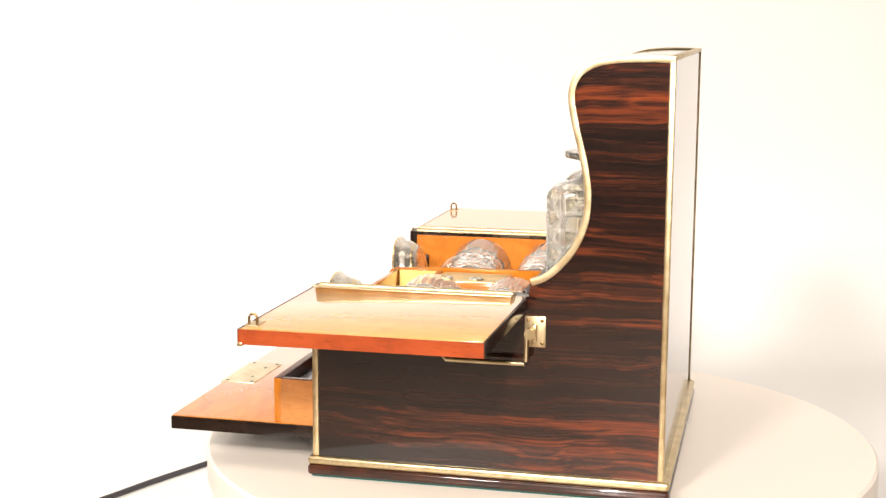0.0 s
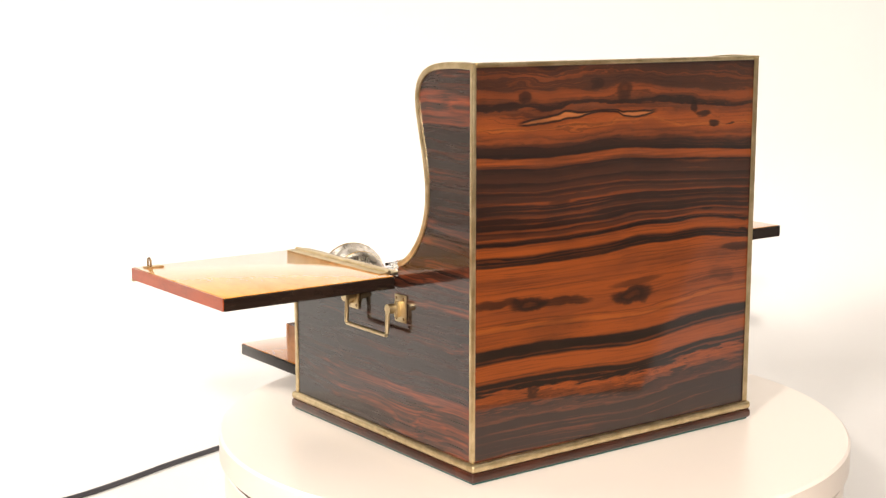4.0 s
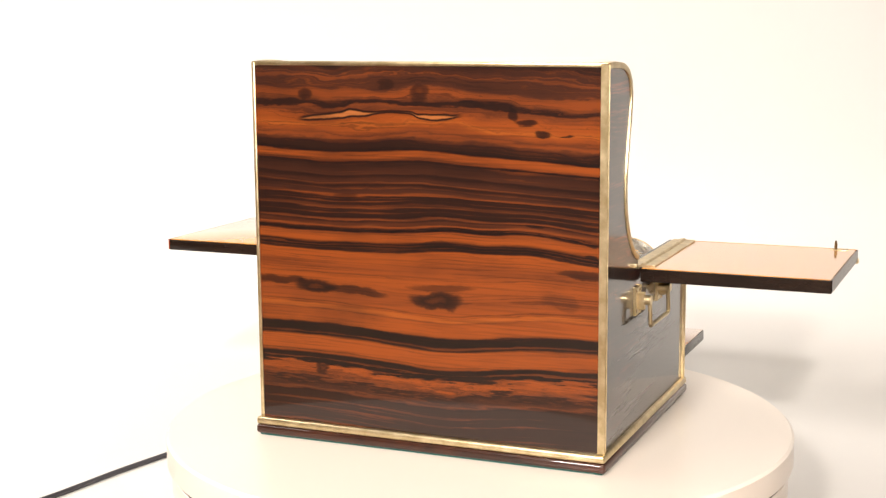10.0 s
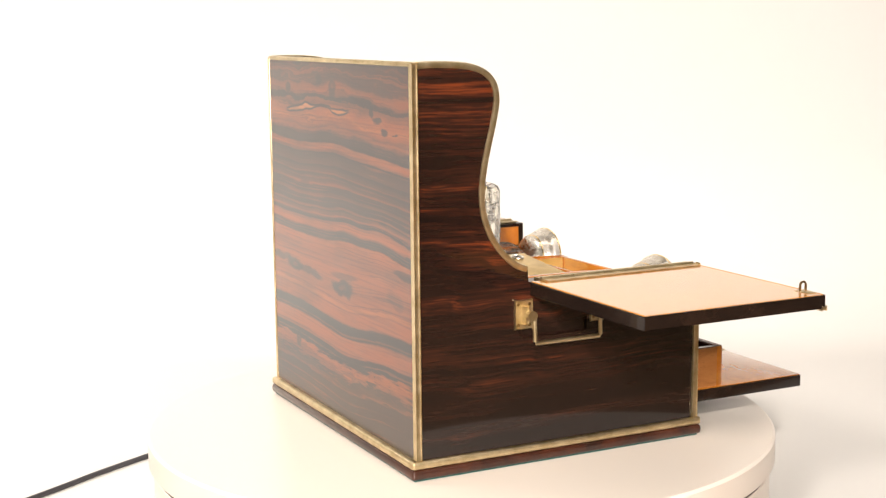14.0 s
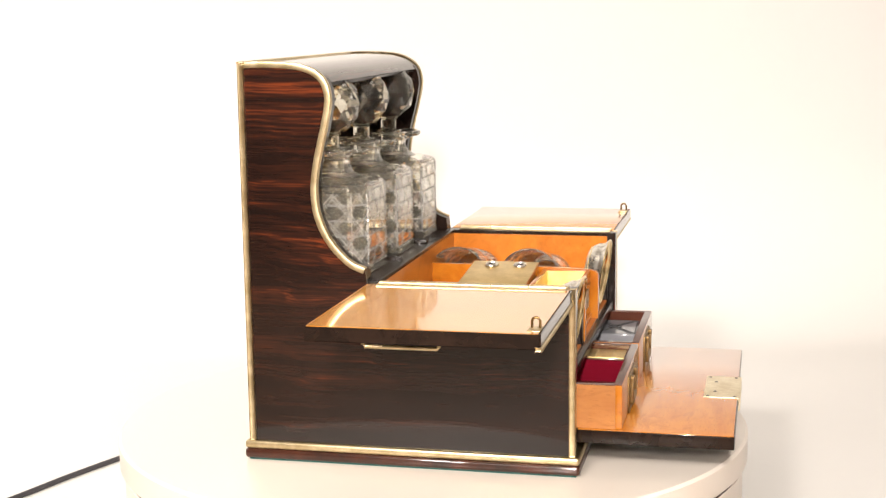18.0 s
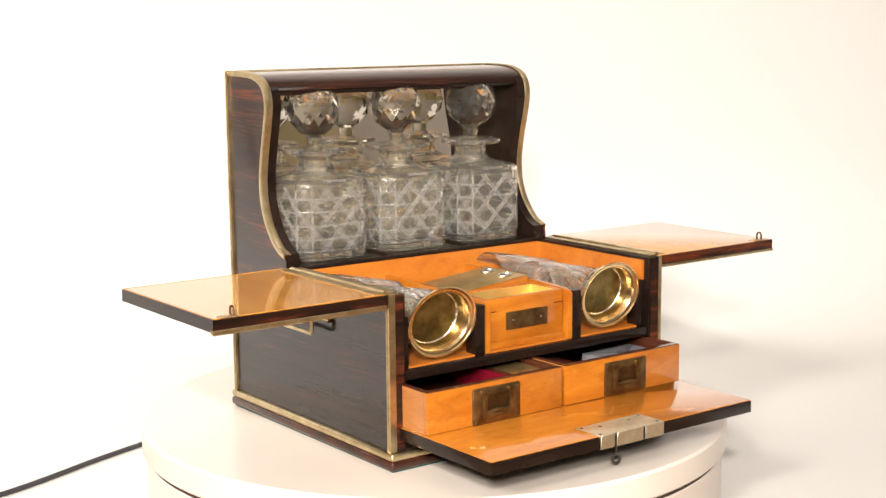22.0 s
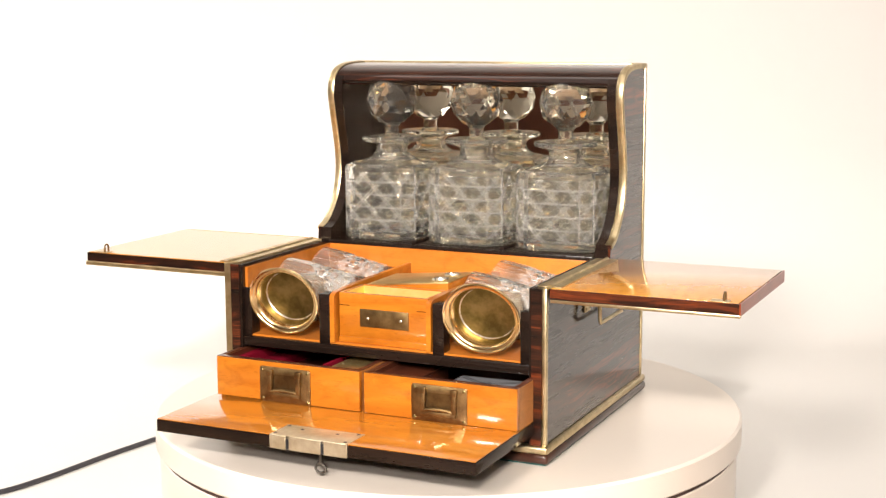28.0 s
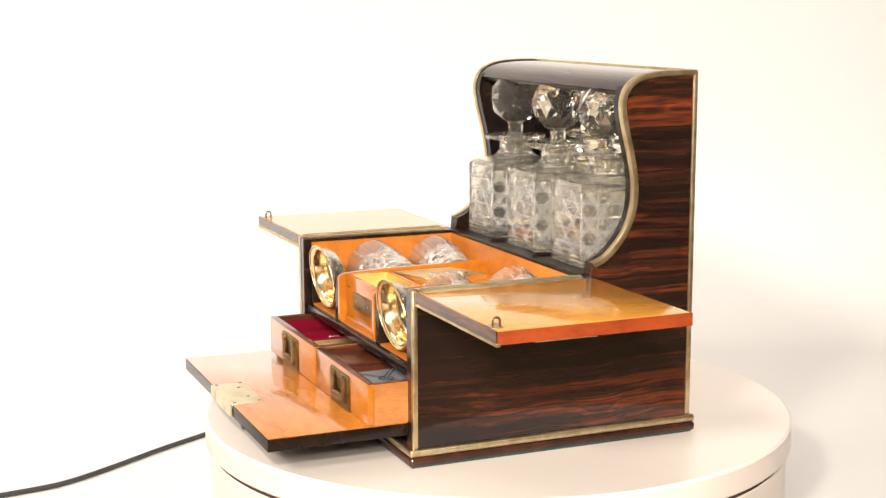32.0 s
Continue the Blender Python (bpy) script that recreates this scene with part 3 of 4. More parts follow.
PROFILE = [(y, z - 0.0016 * max(0.0, (z - 0.20) / 0.178)) for y, z in PROFILE]
TOP, FRONT, REAR, HALF = 0.1725, -0.150, 0.160, 0.180


def cabinet():
    cab = thing("drinks_cabinet", "open coromandel drinks cabinet with brass edging on the turntable", "cabinet")
    part("baize_base", box(-0.1812, 0.1812, -0.1524, 0.1630, SEAT, 0.0002), BAIZE, cab, "green baize under the plinth")
    part("plinth", box(-0.1848, 0.1848, -0.1560, 0.1665, 0.0002, 0.0096, 0.0032, 3), PLINTH, cab)
    part("plinth_moulding", box(-0.1842, 0.1842, -0.1556, 0.1662, 0.0096, 0.0174, 0.0026, 3), BRASS, cab, "brass moulding round the plinth")
    part("bottom_board", box(-0.161, 0.161, -0.147, 0.155, 0.0174, 0.030), EBONY, cab)
    outline = [(FRONT, 0.0174), (REAR - 0.004, 0.0174), (REAR - 0.004, 0.3748)] + [(y, z) for y, z in PROFILE[1:]] + [(0.0425, TOP), (FRONT, TOP)]
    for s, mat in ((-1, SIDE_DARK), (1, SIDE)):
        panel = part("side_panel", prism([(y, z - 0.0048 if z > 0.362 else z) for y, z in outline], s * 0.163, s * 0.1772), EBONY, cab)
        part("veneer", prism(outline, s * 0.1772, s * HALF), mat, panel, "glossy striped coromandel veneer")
        sec = [(0.0006, s * 0.1735), (0.0010, s * 0.1742), (0.0014, s * 0.1778), (0.0008, s * 0.1812), (-0.0016, s * 0.1818), (-0.0046, s * 0.1812), (-0.0050, s * 0.1797), (-0.0010, s * 0.1740)]
        sec = [(-o, x) for o, x in sec]
        part("edge_strip", ribbon(PROFILE, sec), BRASS, panel, "brass strip along the scrolled edge", 60)
        part("corner_strip", box(s * 0.1774, s * 0.1814, 0.1558, 0.1614, 0.0174, 0.3759, 0.0014), BRASS, panel, "brass corner strip")
        part("front_strip", box(s * 0.1765, s * 0.1814, FRONT - 0.0016, FRONT + 0.0042, 0.0174, TOP + 0.0006, 0.0012), BRASS, panel, "brass strip on the front edge")
        part("front_veneer", box(s * 0.1655, s * 0.1764, FRONT - 0.0012, FRONT, 0.0174, TOP), UPRIGHT, panel)
        part("lining", box(s * 0.1600, s * 0.1630, -0.1420, 0.0360, 0.0972, 0.1690), SATIN_IN, panel, "orange satinwood lining")
    back = part("back_panel", box(-0.1774, 0.1774, 0.1565, REAR + 0.0004, 0.0174, 0.3730), BACK, cab, "back veneered in boldly striped coromandel")
    part("top_strip", box(-0.1774, 0.1774, 0.1558, 0.1614, 0.3730, 0.3774, 0.0014), BRASS, back, "brass strip along the top edge")
    # the rolled hood
    up = [p for p in PROFILE if p[1] > 0.357]
    down = [(y + 0.0075 * (1 if z < 0.372 else 0.2), z - 0.0075 * (1 if z > 0.364 else 0.35)) for y, z in reversed(up)]
    up, down = [(min(y + 0.0004, 0.1555), z - 0.0006) for y, z in up], [(min(y + 0.0012, 0.1555), z - 0.0038) for y, z in down]
    part("hood", prism(up + down, -0.1735, 0.1735), HOOD, cab, "rolled coromandel hood over the decanters", 60)
    part("hood_lip", box(-0.1625, 0.1625, 0.0792, 0.0832, 0.3535, 0.3600, 0.0012), EBONY, cab)
    part("back_core", box(-0.1630, 0.1630, 0.1516, 0.1564, 0.0174, 0.3700), EBONY, cab)
    part("mirror", box(-0.1625, 0.1625, 0.1490, 0.1515, 0.1750, 0.3680), MIRROR, cab, "old mirror behind the decanters")
    # decanter stand
    stand = part("decanter_stand", box(-0.1625, 0.1625, 0.0400, 0.1490, 0.1600, 0.1740, 0.0010), EBONY, cab, "black stepped stand for three decanters")
    for x in (-0.0545, 0.0545):
        part("stand_divider", box(x - 0.0024, x + 0.0024, 0.0405, 0.1485, 0.1740, 0.1775, 0.0006), EBONY, stand)
    part("stand_front", box(-0.1600, 0.1600, 0.0345, 0.0400, 0.0972, 0.1695, 0.0005), SATIN_IN, cab, "satinwood back of the glass compartment")
    part("stand_rim", box(-0.1625, 0.1625, 0.0340, 0.0415, 0.1695, 0.1738, 0.0008), EBONY, cab)
    shelf = part("shelf", box(-0.1630, 0.1630, -0.1490, 0.0400, 0.0860, 0.0960, 0.0010), EBONY, cab, "black shelf above the drawers")
    part("shelf_lining", box(-0.1600, 0.1600, -0.1430, 0.0345, 0.0960, 0.0978), SATIN_IN, shelf, "satinwood floor of the glass compartment")
    for x in (-0.161, -0.0667, 0.0631, 0.1575):
        part("post", box(x - 0.0062, x + 0.0062, -0.1440, -0.1280, 0.0960, 0.1475, 0.0008), EBONY, cab, "dark upright post beside the cup")
    for x in (-0.0570, 0.0530):
        part("divider", prism([(-0.1450, 0.0978), (0.0345, 0.0978), (0.0345, 0.1530), (-0.0900, 0.1520), (-0.1370, 0.1500), (-0.1425, 0.1485), (-0.1450, 0.1455)], x - 0.0026, x + 0.0026), SATIN, cab, "thin satinwood divider")
    for s in (-1, 1):
        handle(cab, s)
        lid(cab, s)
    fall(cab)
    for s in (-1, 1):
        drawer(cab, s)
    return cab


def handle(cab, s):
    h = part("carrying_handle", tube([(s * 0.1925, 0.0435, 0.1445), (s * 0.1935, 0.0435, 0.1185), (s * 0.1935, 0.0420, 0.1167), (s * 0.1935, -0.0265, 0.1167), (s * 0.1935, -0.0280, 0.1185), (s * 0.1925, -0.0280, 0.1445)], 0.0021, 10), BRASS, cab, "drop brass carrying handle")
    for y in (0.0490, -0.0335):
        bm = box(s * 0.1802, s * 0.1822, y - 0.0092, y + 0.0092, 0.1290, 0.1560, 0.0008)
        part("handle_plate", bm, BRASS, h, "square brass handle plate")
        for dy in (-0.006, 0.006):
            for dz in (-0.0098, 0.0098):
                part("screw", screw(s * 0.1823, y + dy, 0.1425 + dz, 0.0016, pose(0, 0, 0, 0, 90 * s)), BRONZE, h)
        y2 = 0.0435 if y > 0 else -0.0280
        part("handle_knuckle", tube([(s * 0.182, (y + y2) / 2, 0.1428), (s * 0.1950, (y + y2) / 2, 0.1428)], 0.0048, 14), BRASS, h)
        part("knuckle_strap", box(s * 0.1822, s * 0.1880, y - 0.0020, y + 0.0020, 0.1345, 0.1500, 0.0010), BRASS, h)


def lid(cab, s):
    y0, y1, x1 = -0.1480, 0.0420, 0.3650
    edge = ROSEWOOD if s > 0 else EDGE_X
    l = part("lid", box(s * 0.1830, s * x1, y0, y1, 0.1606, 0.1722, 0.0006), EBONY, cab, "hinged lid opened flat to the side")
    part("inner_face", box(s * 0.1836, s * (x1 - 0.0012), y0 + 0.0012, y1 - 0.0012, 0.1722, 0.1731, 0.0003), SATIN_Y, l, "polished satinwood inside of the lid")
    part("outer_edge", box(s * x1, s * (x1 + 0.0012), y0, y1, 0.1612, 0.1728), edge if s > 0 else EBONY, l, "polished reddish edge" if s > 0 else "")
    part("front_edge", box(s * 0.1835, s * x1, y0 - 0.0012, y0, 0.1628, 0.1728), EDGE_X, l)
    part("edge_strip", box(s * 0.1835, s * (x1 + 0.0014), y0 - 0.0016, y0 + 0.003, 0.1594, 0.1626, 0.0008), BRASS, l, "brass line along the lid's front edge")
    part("hinge_leaf", box(s * 0.1690, s * 0.1790, -0.1440, 0.0300, 0.1726, 0.1742, 0.0004), BRASS, l, "long brass hinge leaf")
    part("hinge_leaf", box(s * 0.1832, s * 0.1930, -0.1440, 0.0300, 0.1730, 0.1743, 0.0004), BRASS, l, "long brass hinge leaf")
    for k in range(5):
        a = -0.1440 + k * 0.0348
        part("hinge_knuckle", tube([(s * 0.1811, a + 0.0004, 0.1742), (s * 0.1811, a + 0.0344, 0.1742)], 0.0022, 10), BRASS, l)
    x, y = s * (0.3500 if s > 0 else 0.3440), -0.1420
    bm = tube([(x, y - 0.0032, 0.1728)] + [(x, y + 0.0032 * -math.cos(a), 0.1785 + 0.0032 * math.sin(a)) for a in [math.pi * i / 8 for i in range(9)]] + [(x, y + 0.0032, 0.1728)], 0.0011, 8)
    part("catch_loop", bm, BRONZE, l, "small brass catch loop")
    part("catch_plate", box(x - 0.013, x + 0.005, y - 0.0052, y + 0.0052, 0.1730, 0.1736, 0.0002), BRASS, l)


def fall(cab):
    f = part("fall_flap", box(-0.1720, 0.1698, -0.2932, FRONT - 0.0016, 0.0290, 0.0410, 0.0006), EBONY, cab, "front flap let down level")
    part("inner_face", box(-0.1712, 0.1690, -0.2925, FRONT - 0.0024, 0.0410, 0.0420, 0.0003), SATIN_FLAP, f, "polished satinwood inside of the flap")
    lock = part("lock", box(-0.0415, 0.0415, -0.2945, -0.2600, 0.0390, 0.0426, 0.0004), PALE_BRASS, f, "pale brass box lock let into the flap")
    for a, b in ((-0.0415, -0.0240), (-0.0206, 0.0135), (0.0169, 0.0415)):
        part("lock_edge", box(a, b, -0.2955, -0.2937, 0.0292, 0.0424, 0.0003, 1), PALE_BRASS, lock)
    for x in (-0.0223, 0.0152):
        # black filler paints the shade inside the slot
        part("bolt_slot", box(x - 0.0017, x + 0.0017, -0.2945, -0.2933, 0.0295, 0.0422), INK_AND_SHADE, lock, "bolt slot filled with black as its shade")
    for x, y in ((-0.038, -0.2640), (0.037, -0.2640), (-0.020, -0.2705), (0.018, -0.2705), (-0.038, -0.2900), (0.037, -0.2900)):
        part("screw", screw(x, y, 0.0427, 0.0019), STEEL, lock)
    key = part("key", tube([(0, -0.272, 0.0284), (0, -0.272, 0.0118)], 0.0016, 10), STEEL, f, "small dark key hanging in the lock")
    part("key_bow", tube([(0.0054 * math.cos(a), -0.272, 0.0074 + 0.0044 * math.sin(a)) for a in [2 * math.pi * i / 20 for i in range(20)]], 0.0014, 8, None, True), STEEL, key)
    part("key_collar", lathe([(0, 0), (0.0030, 0), (0.0030, 0.002), (0, 0.002)], 12, pose(0, -0.272, 0.0122)), STEEL, key)


def drawer(cab, s):
    x0, x1 = (-0.1680, -0.0005) if s < 0 else (0.0048, 0.1680)
    d = part("drawer", box(x0, x1, -0.1925, -0.1860, 0.0424, 0.0830, 0.0005), SATIN, cab, "satinwood drawer pulled part way out")
    for a, b in ((x0, x0 + 0.006), (x1 - 0.006, x1)):
        part("drawer_side", box(a, b, -0.1860, -0.0300, 0.0418, 0.0826), END_GRAIN, d)
    for a, b in ((x0 + 0.006, x0 + 0.0070), (x1 - 0.0070, x1 - 0.006)):
        part("side_lining", box(a, b, -0.1845, -0.0360, 0.0470, 0.0826), MAHOGANY, d)
    part("drawer_back", box(x0 + 0.006, x1 - 0.006, -0.0360, -0.0300, 0.0418, 0.0826), MAHOGANY, d)
    part("drawer_floor", box(x0 + 0.006, x1 - 0.006, -0.1860, -0.0360, 0.0440, 0.0470), MAHOGANY, d)
    part("front_lining", box(x0 + 0.006, x1 - 0.006, -0.1860, -0.1845, 0.0470, 0.0826), MAHOGANY, d)
    part("drawer_rim", box(x0 + 0.0004, x1 - 0.0004, -0.1921, -0.1850, 0.0830, 0.0836, 0.0002), MAHOGANY, d, "dark red polished top edge")
    for a in (x0, x1 - 0.006):
        part("side_rim", box(a + 0.0002, a + 0.0058, -0.1850, -0.0300, 0.0826, 0.0834, 0.0002), MAHOGANY, d)
    xc, zc = (-0.0855, 0.0600) if s < 0 else (0.0872, 0.0600)
    w, h, y = 0.0295, 0.0183, -0.1925
    pull = part("drawer_pull", frame_plate(xc, zc, y, w, h, 0.0185, 0.0110, 0.0016), BRONZE, d, "recessed aged brass campaign pull")
    for dx in (-0.0262, 0.0262):
        for dz in (-0.0150, 0.0150):
            part("pull_screw", screw(xc + dx, y - 0.0017, zc + dz, 0.0017, pose(0, 0, 0, 90)), GILT_DARK, d)
    # flat plate; the shade of a deeper recess is put into its colour
    part("recess_shade_plate", box(xc - 0.0184, xc + 0.0184, y - 0.0003, y + 0.0003, zc - 0.0109, zc + 0.0109), RECESS_SHADE, d)
    for dx in (-0.0165, 0.0165):
        part("pull_arm", box(xc + dx - 0.0026, xc + dx + 0.0026, y - 0.0046, y - 0.0008, zc - 0.0088, zc + 0.0150, 0.0004), BRONZE, d)
        part("pull_ear", box(xc + dx - 0.0036, xc + dx + 0.0036, y - 0.0050, y - 0.0010, zc + 0.0098, zc + 0.0162, 0.0005), BRONZE, d)
    part("pull_bail", box(xc - 0.0185, xc + 0.0185, y - 0.0046, y - 0.0010, zc - 0.0118, zc - 0.0072, 0.0005), BRONZE, d)
    part("pull_grip", tube([(xc + 0.0150 * q, y - 0.0030, zc - 0.0066 + 0.0016 * (1 - q * q)) for q in [i / 6 - 1 for i in range(13)]], 0.0020, 8), BRONZE, d)


def frame_plate(xc, zc, y, w, h, iw, ih, thick, r=0.0022):
    """A rounded plate with a square opening, standing on the plane y."""
    bm = bmesh.new()
    outer = []
    for sx, sz, a0 in ((1, 1, 0), (-1, 1, 90), (-1, -1, 180), (1, -1, 270)):
        for k in range(4):
            a = radians(a0 + 30 * k)
            outer.append((xc + sx * (w - r) + r * math.cos(a), zc + sz * (h - r) + r * math.sin(a)))
    loops = [[bm.verts.new((x, yy, z)) for x, z in ring] for ring, yy in ((outer, y + 0.0004), (outer, y - thick + 0.0003), ([(xc + (x - xc) * 0.985, zc + (z - zc) * 0.985) for x, z in outer], y - thick))]
    corners = [(xc + iw, zc + ih), (xc - iw, zc + ih), (xc - iw, zc - ih), (xc + iw, zc - ih)]
    front = [bm.verts.new((x, y - thick, z)) for x, z in corners]
    deep = [bm.verts.new((x, y + 0.0004, z)) for x, z in corners]
    n = len(outer)
    for a, b in zip(loops, loops[1:]):
        for i in range(n):
            bm.faces.new((a[i], a[(i + 1) % n], b[(i + 1) % n], b[i]))
    for c in range(4):
        for k in range(3):
            bm.faces.new((loops[2][4 * c + k], loops[2][4 * c + k + 1], front[c]))
        nx = (c + 1) % 4
        bm.faces.new((loops[2][4 * c + 3], loops[2][(4 * c + 4) % n], front[nx], front[c]))
        bm.faces.new((front[c], front[nx], deep[nx], deep[c]))
    return bm


# ---- glassware ----
def crystal_body(shoulder, h=0.00105, n=60, side=24, rows=75, band=14):
    """An eight-sided decanter body; pairs of slanting mitre cuts cross in bands between level cuts, all on one grid of step h."""
    bm = bmesh.new()
    straight, corner = n * h / 2, 0.0147
    half = straight + corner
    turns = n + side

    def cut(i, j):
        d = 0.0
        for w in (i + j, i - j):
            q = abs(abs((w + band) % (2 * band) - band) - 2)
            d = max(d, 0.0012 * (1 - q))
        d = max(d, 0.0013 * (1 - abs(j % band - band / 2)))
        e = abs((i + turns / 2) % turns - turns / 2) - n / 2
        return max(d, 0.0008 * (1 - abs(e - 2)))

    def spot(i, inset):
        """The place on the outline at i steps round it, sunk by inset."""
        k, e = divmod(i + n / 2, turns)
        if e <= n:
            x, y = (e - n / 2) * h, half - inset
        else:
            q = (e - n) / side
            x, y = straight + corner * q - inset * 0.7071, half - corner * q - inset * 0.7071
        a = math.pi / 2 * k
        return x * math.cos(a) + y * math.sin(a), -x * math.sin(a) + y * math.cos(a)

    m = 4 * turns
    ring = list(range(m))

    def carved(j):
        return 6 < j < rows - 1
    loops = []
    for j in range(-2, rows + 1):
        inset0 = (0.0024, 0.0006, 0.0)[min(j + 2, 2)]
        z = max(0.0, (j + 1) * 0.0008) if j < 0 else 0.0012 + h * j
        loops.append([bm.verts.new((*spot(i, inset0 + (cut(i, j) if carved(j) else 0.0)), z)) for i in ring])
    flat = len(loops)
    for z, k, r in shoulder:
        loop = []
        for v in loops[flat - 1]:
            p = Vector((v.co.x, v.co.y))
            p = p.lerp(p.normalized() * r, k)
            loop.append(bm.verts.new((p.x, p.y, z)))
        loops.append(loop)
    for row, (a, b) in enumerate(zip(loops, loops[1:])):
        j = row - 2
        fine = 0 <= j and row < flat - 1 and carved(j) and carved(j + 1)
        for i in ring:
            i2 = (i + 1) % m
            if fine:
                mid = bm.verts.new((*spot(i + 0.5, cut(i + 0.5, j + 0.5)), 0.0012 + h * (j + 0.5)))
                for p, q, e, g in ((a[i], a[i2], i + 0.5, j + 0.25), (a[i2], b[i2], i + 0.75, j + 0.5), (b[i2], b[i], i + 0.5, j + 0.75), (b[i], a[i], i + 0.25, j + 0.5)):
                    bm.faces.new((p, q, mid)).material_index = 1 if cut(e, g) > 0.0001 else 0
            else:
                bm.faces.new((a[i], a[i2], b[i2], b[i]))
    return bm, loops


def decanter_meshes():
    shoulder = [(0.0815, 0.05, 0.0452), (0.0838, 0.15, 0.0440), (0.0860, 0.34, 0.0412), (0.0878, 0.56, 0.0370), (0.0895, 0.78, 0.0318), (0.0915, 0.94, 0.0265), (0.0945, 1.0, 0.0222), (0.0985, 1.0, 0.0194),
                (0.1025, 1.0, 0.0184), (0.1060, 1.0, 0.0190), (0.1086, 1.0, 0.0222), (0.1104, 1.0, 0.0285), (0.1118, 1.0, 0.0345), (0.1142, 1.0, 0.0358), (0.1166, 1.0, 0.0352),
                (0.1174, 1.0, 0.0330), (0.1172, 1.0, 0.0145), (0.0975, 1.0, 0.0130), (0.0925, 1.0, 0.0185), (0.0890, 0.80, 0.0270), (0.0850, 0.40, 0.0345)]
    bm, loops = crystal_body(shoulder)
    # the hollow inside
    m, last = len(loops[0]), loops[-1]
    for z, k in ((0.0810, 0.86), (0.0780, 0.885), (0.0160, 0.885), (0.0125, 0.86), (0.0110, 0.80)):
        nxt = [bm.verts.new((v.co.x * k, v.co.y * k, z)) for v in loops[2]]
        for i in range(m):
            bm.faces.new((last[i], last[(i + 1) % m], nxt[(i + 1) % m], nxt[i]))
        last = nxt
    bm.faces.new(last)
    bm.faces.new(list(reversed(loops[0])))
    body = finish(bm, "decanter_body", CRYSTAL, 16)
    body.materials.append(GLINT_CUTS)
    bm = bmesh.new()
    bmesh.ops.create_icosphere(bm, subdivisions=2, radius=0.0305, matrix=pose(0, 0, 0.1598, 0, 0, 20))
    lathe([(0.0, 0.0980), (0.0110, 0.0980), (0.0128, 0.1172), (0.0085, 0.1200), (0.0085, 0.1290), (0.0120, 0.1335), (0.0, 0.1345)], 20, None, bm)
    stopper = finish(bm, "decanter_stopper", CLEAR, 0)
    return body, stopper


def decanters():
    body, stopper = decanter_meshes()
    for x, turn, k in ((-0.1087, 0, 12), (0.0, 90, 47), (0.1085, 180, 80)):
        d = thing("decanter", "square cut-glass decanter with a faceted ball stopper", "decanter", "decanters in the cabinet", pose(x, 0.0965, 0.1745, 0, 0, turn))
        b = new("body", body)
        b.parent = d
        s = new("stopper", stopper)
        s.parent, s.rotation_euler = d, (0, 0, radians(k))
        s["label"] = "faceted glass ball stopper"


def tumbler_mesh():
    """A cut tumbler along z, foot at 0, rim at the top."""
    bm = bmesh.new()
    n, loops, sunk = 96, [], {}
    prof = [(0.0240, 0.0), (0.0262, 0.0020)] + [(0.0264 + 0.0058 * j / 30, 0.0030 + 0.0600 * j / 30) for j in range(31)] + [(0.0328, 0.070), (0.0335, 0.0920), (0.0328, 0.0924), (0.0322, 0.0918), (0.0300, 0.040), (0.0240, 0.012)]
    for r, z in prof:
        loop = []
        for i in range(n):
            a = 2 * math.pi * i / n
            d = 0.0
            if 0.006 < z < 0.060 and r > 0.0262:
                u = a * 0.029
                for w in ((u + z) * 0.7071, (u - z) * 0.7071, z):
                    q = abs((w + 0.0052) % 0.0104 - 0.0052)
                    d = max(d, 0.0014 * (1 - q / 0.0020)) if q < 0.0020 else d
            loop.append(bm.verts.new(((r - d) * math.cos(a), (r - d) * math.sin(a), z)))
            sunk[loop[-1]] = d
        loops.append(loop)
    for a, b in zip(loops, loops[1:]):
        for i in range(n):
            vs = (a[i], a[(i + 1) % n], b[(i + 1) % n], b[i])
            bm.faces.new(vs).material_index = 1 if sum(sunk[v] for v in vs) > 0.0016 else 0
    c = bm.verts.new((0, 0, 0.0115))
    for i in range(n):
        bm.faces.new((loops[-1][i], loops[-1][(i + 1) % n], c))
    c = bm.verts.new((0, 0, 0.0022))
    for i in range(n):
        bm.faces.new((loops[0][(i + 1) % n], loops[0][i], c))
    me = finish(bm, "tumbler", CRYSTAL, 25)
    me.materials.append(GLINT_CUTS)
    return me


def glasses():
    me = tumbler_mesh()
    # each lies on its side, rim towards -x
    for x, y, turn in ((-0.0660, -0.0620, 4), (-0.0655, 0.0060, -3), (0.0640 + 0.0925, -0.0640, 3), (0.1560, 0.0040, -4)):
        t = thing("tumbler", "small cut-glass tumbler lying on its side", "tumbler", "tumblers in the cabinet", pose(x, y, 0.0978 + 0.0275, 0, -84, turn))
        b = new("glass", me)
        b.parent = t


OVAL = Matrix.Diagonal((1.0, 0.875, 1.0, 1.0))


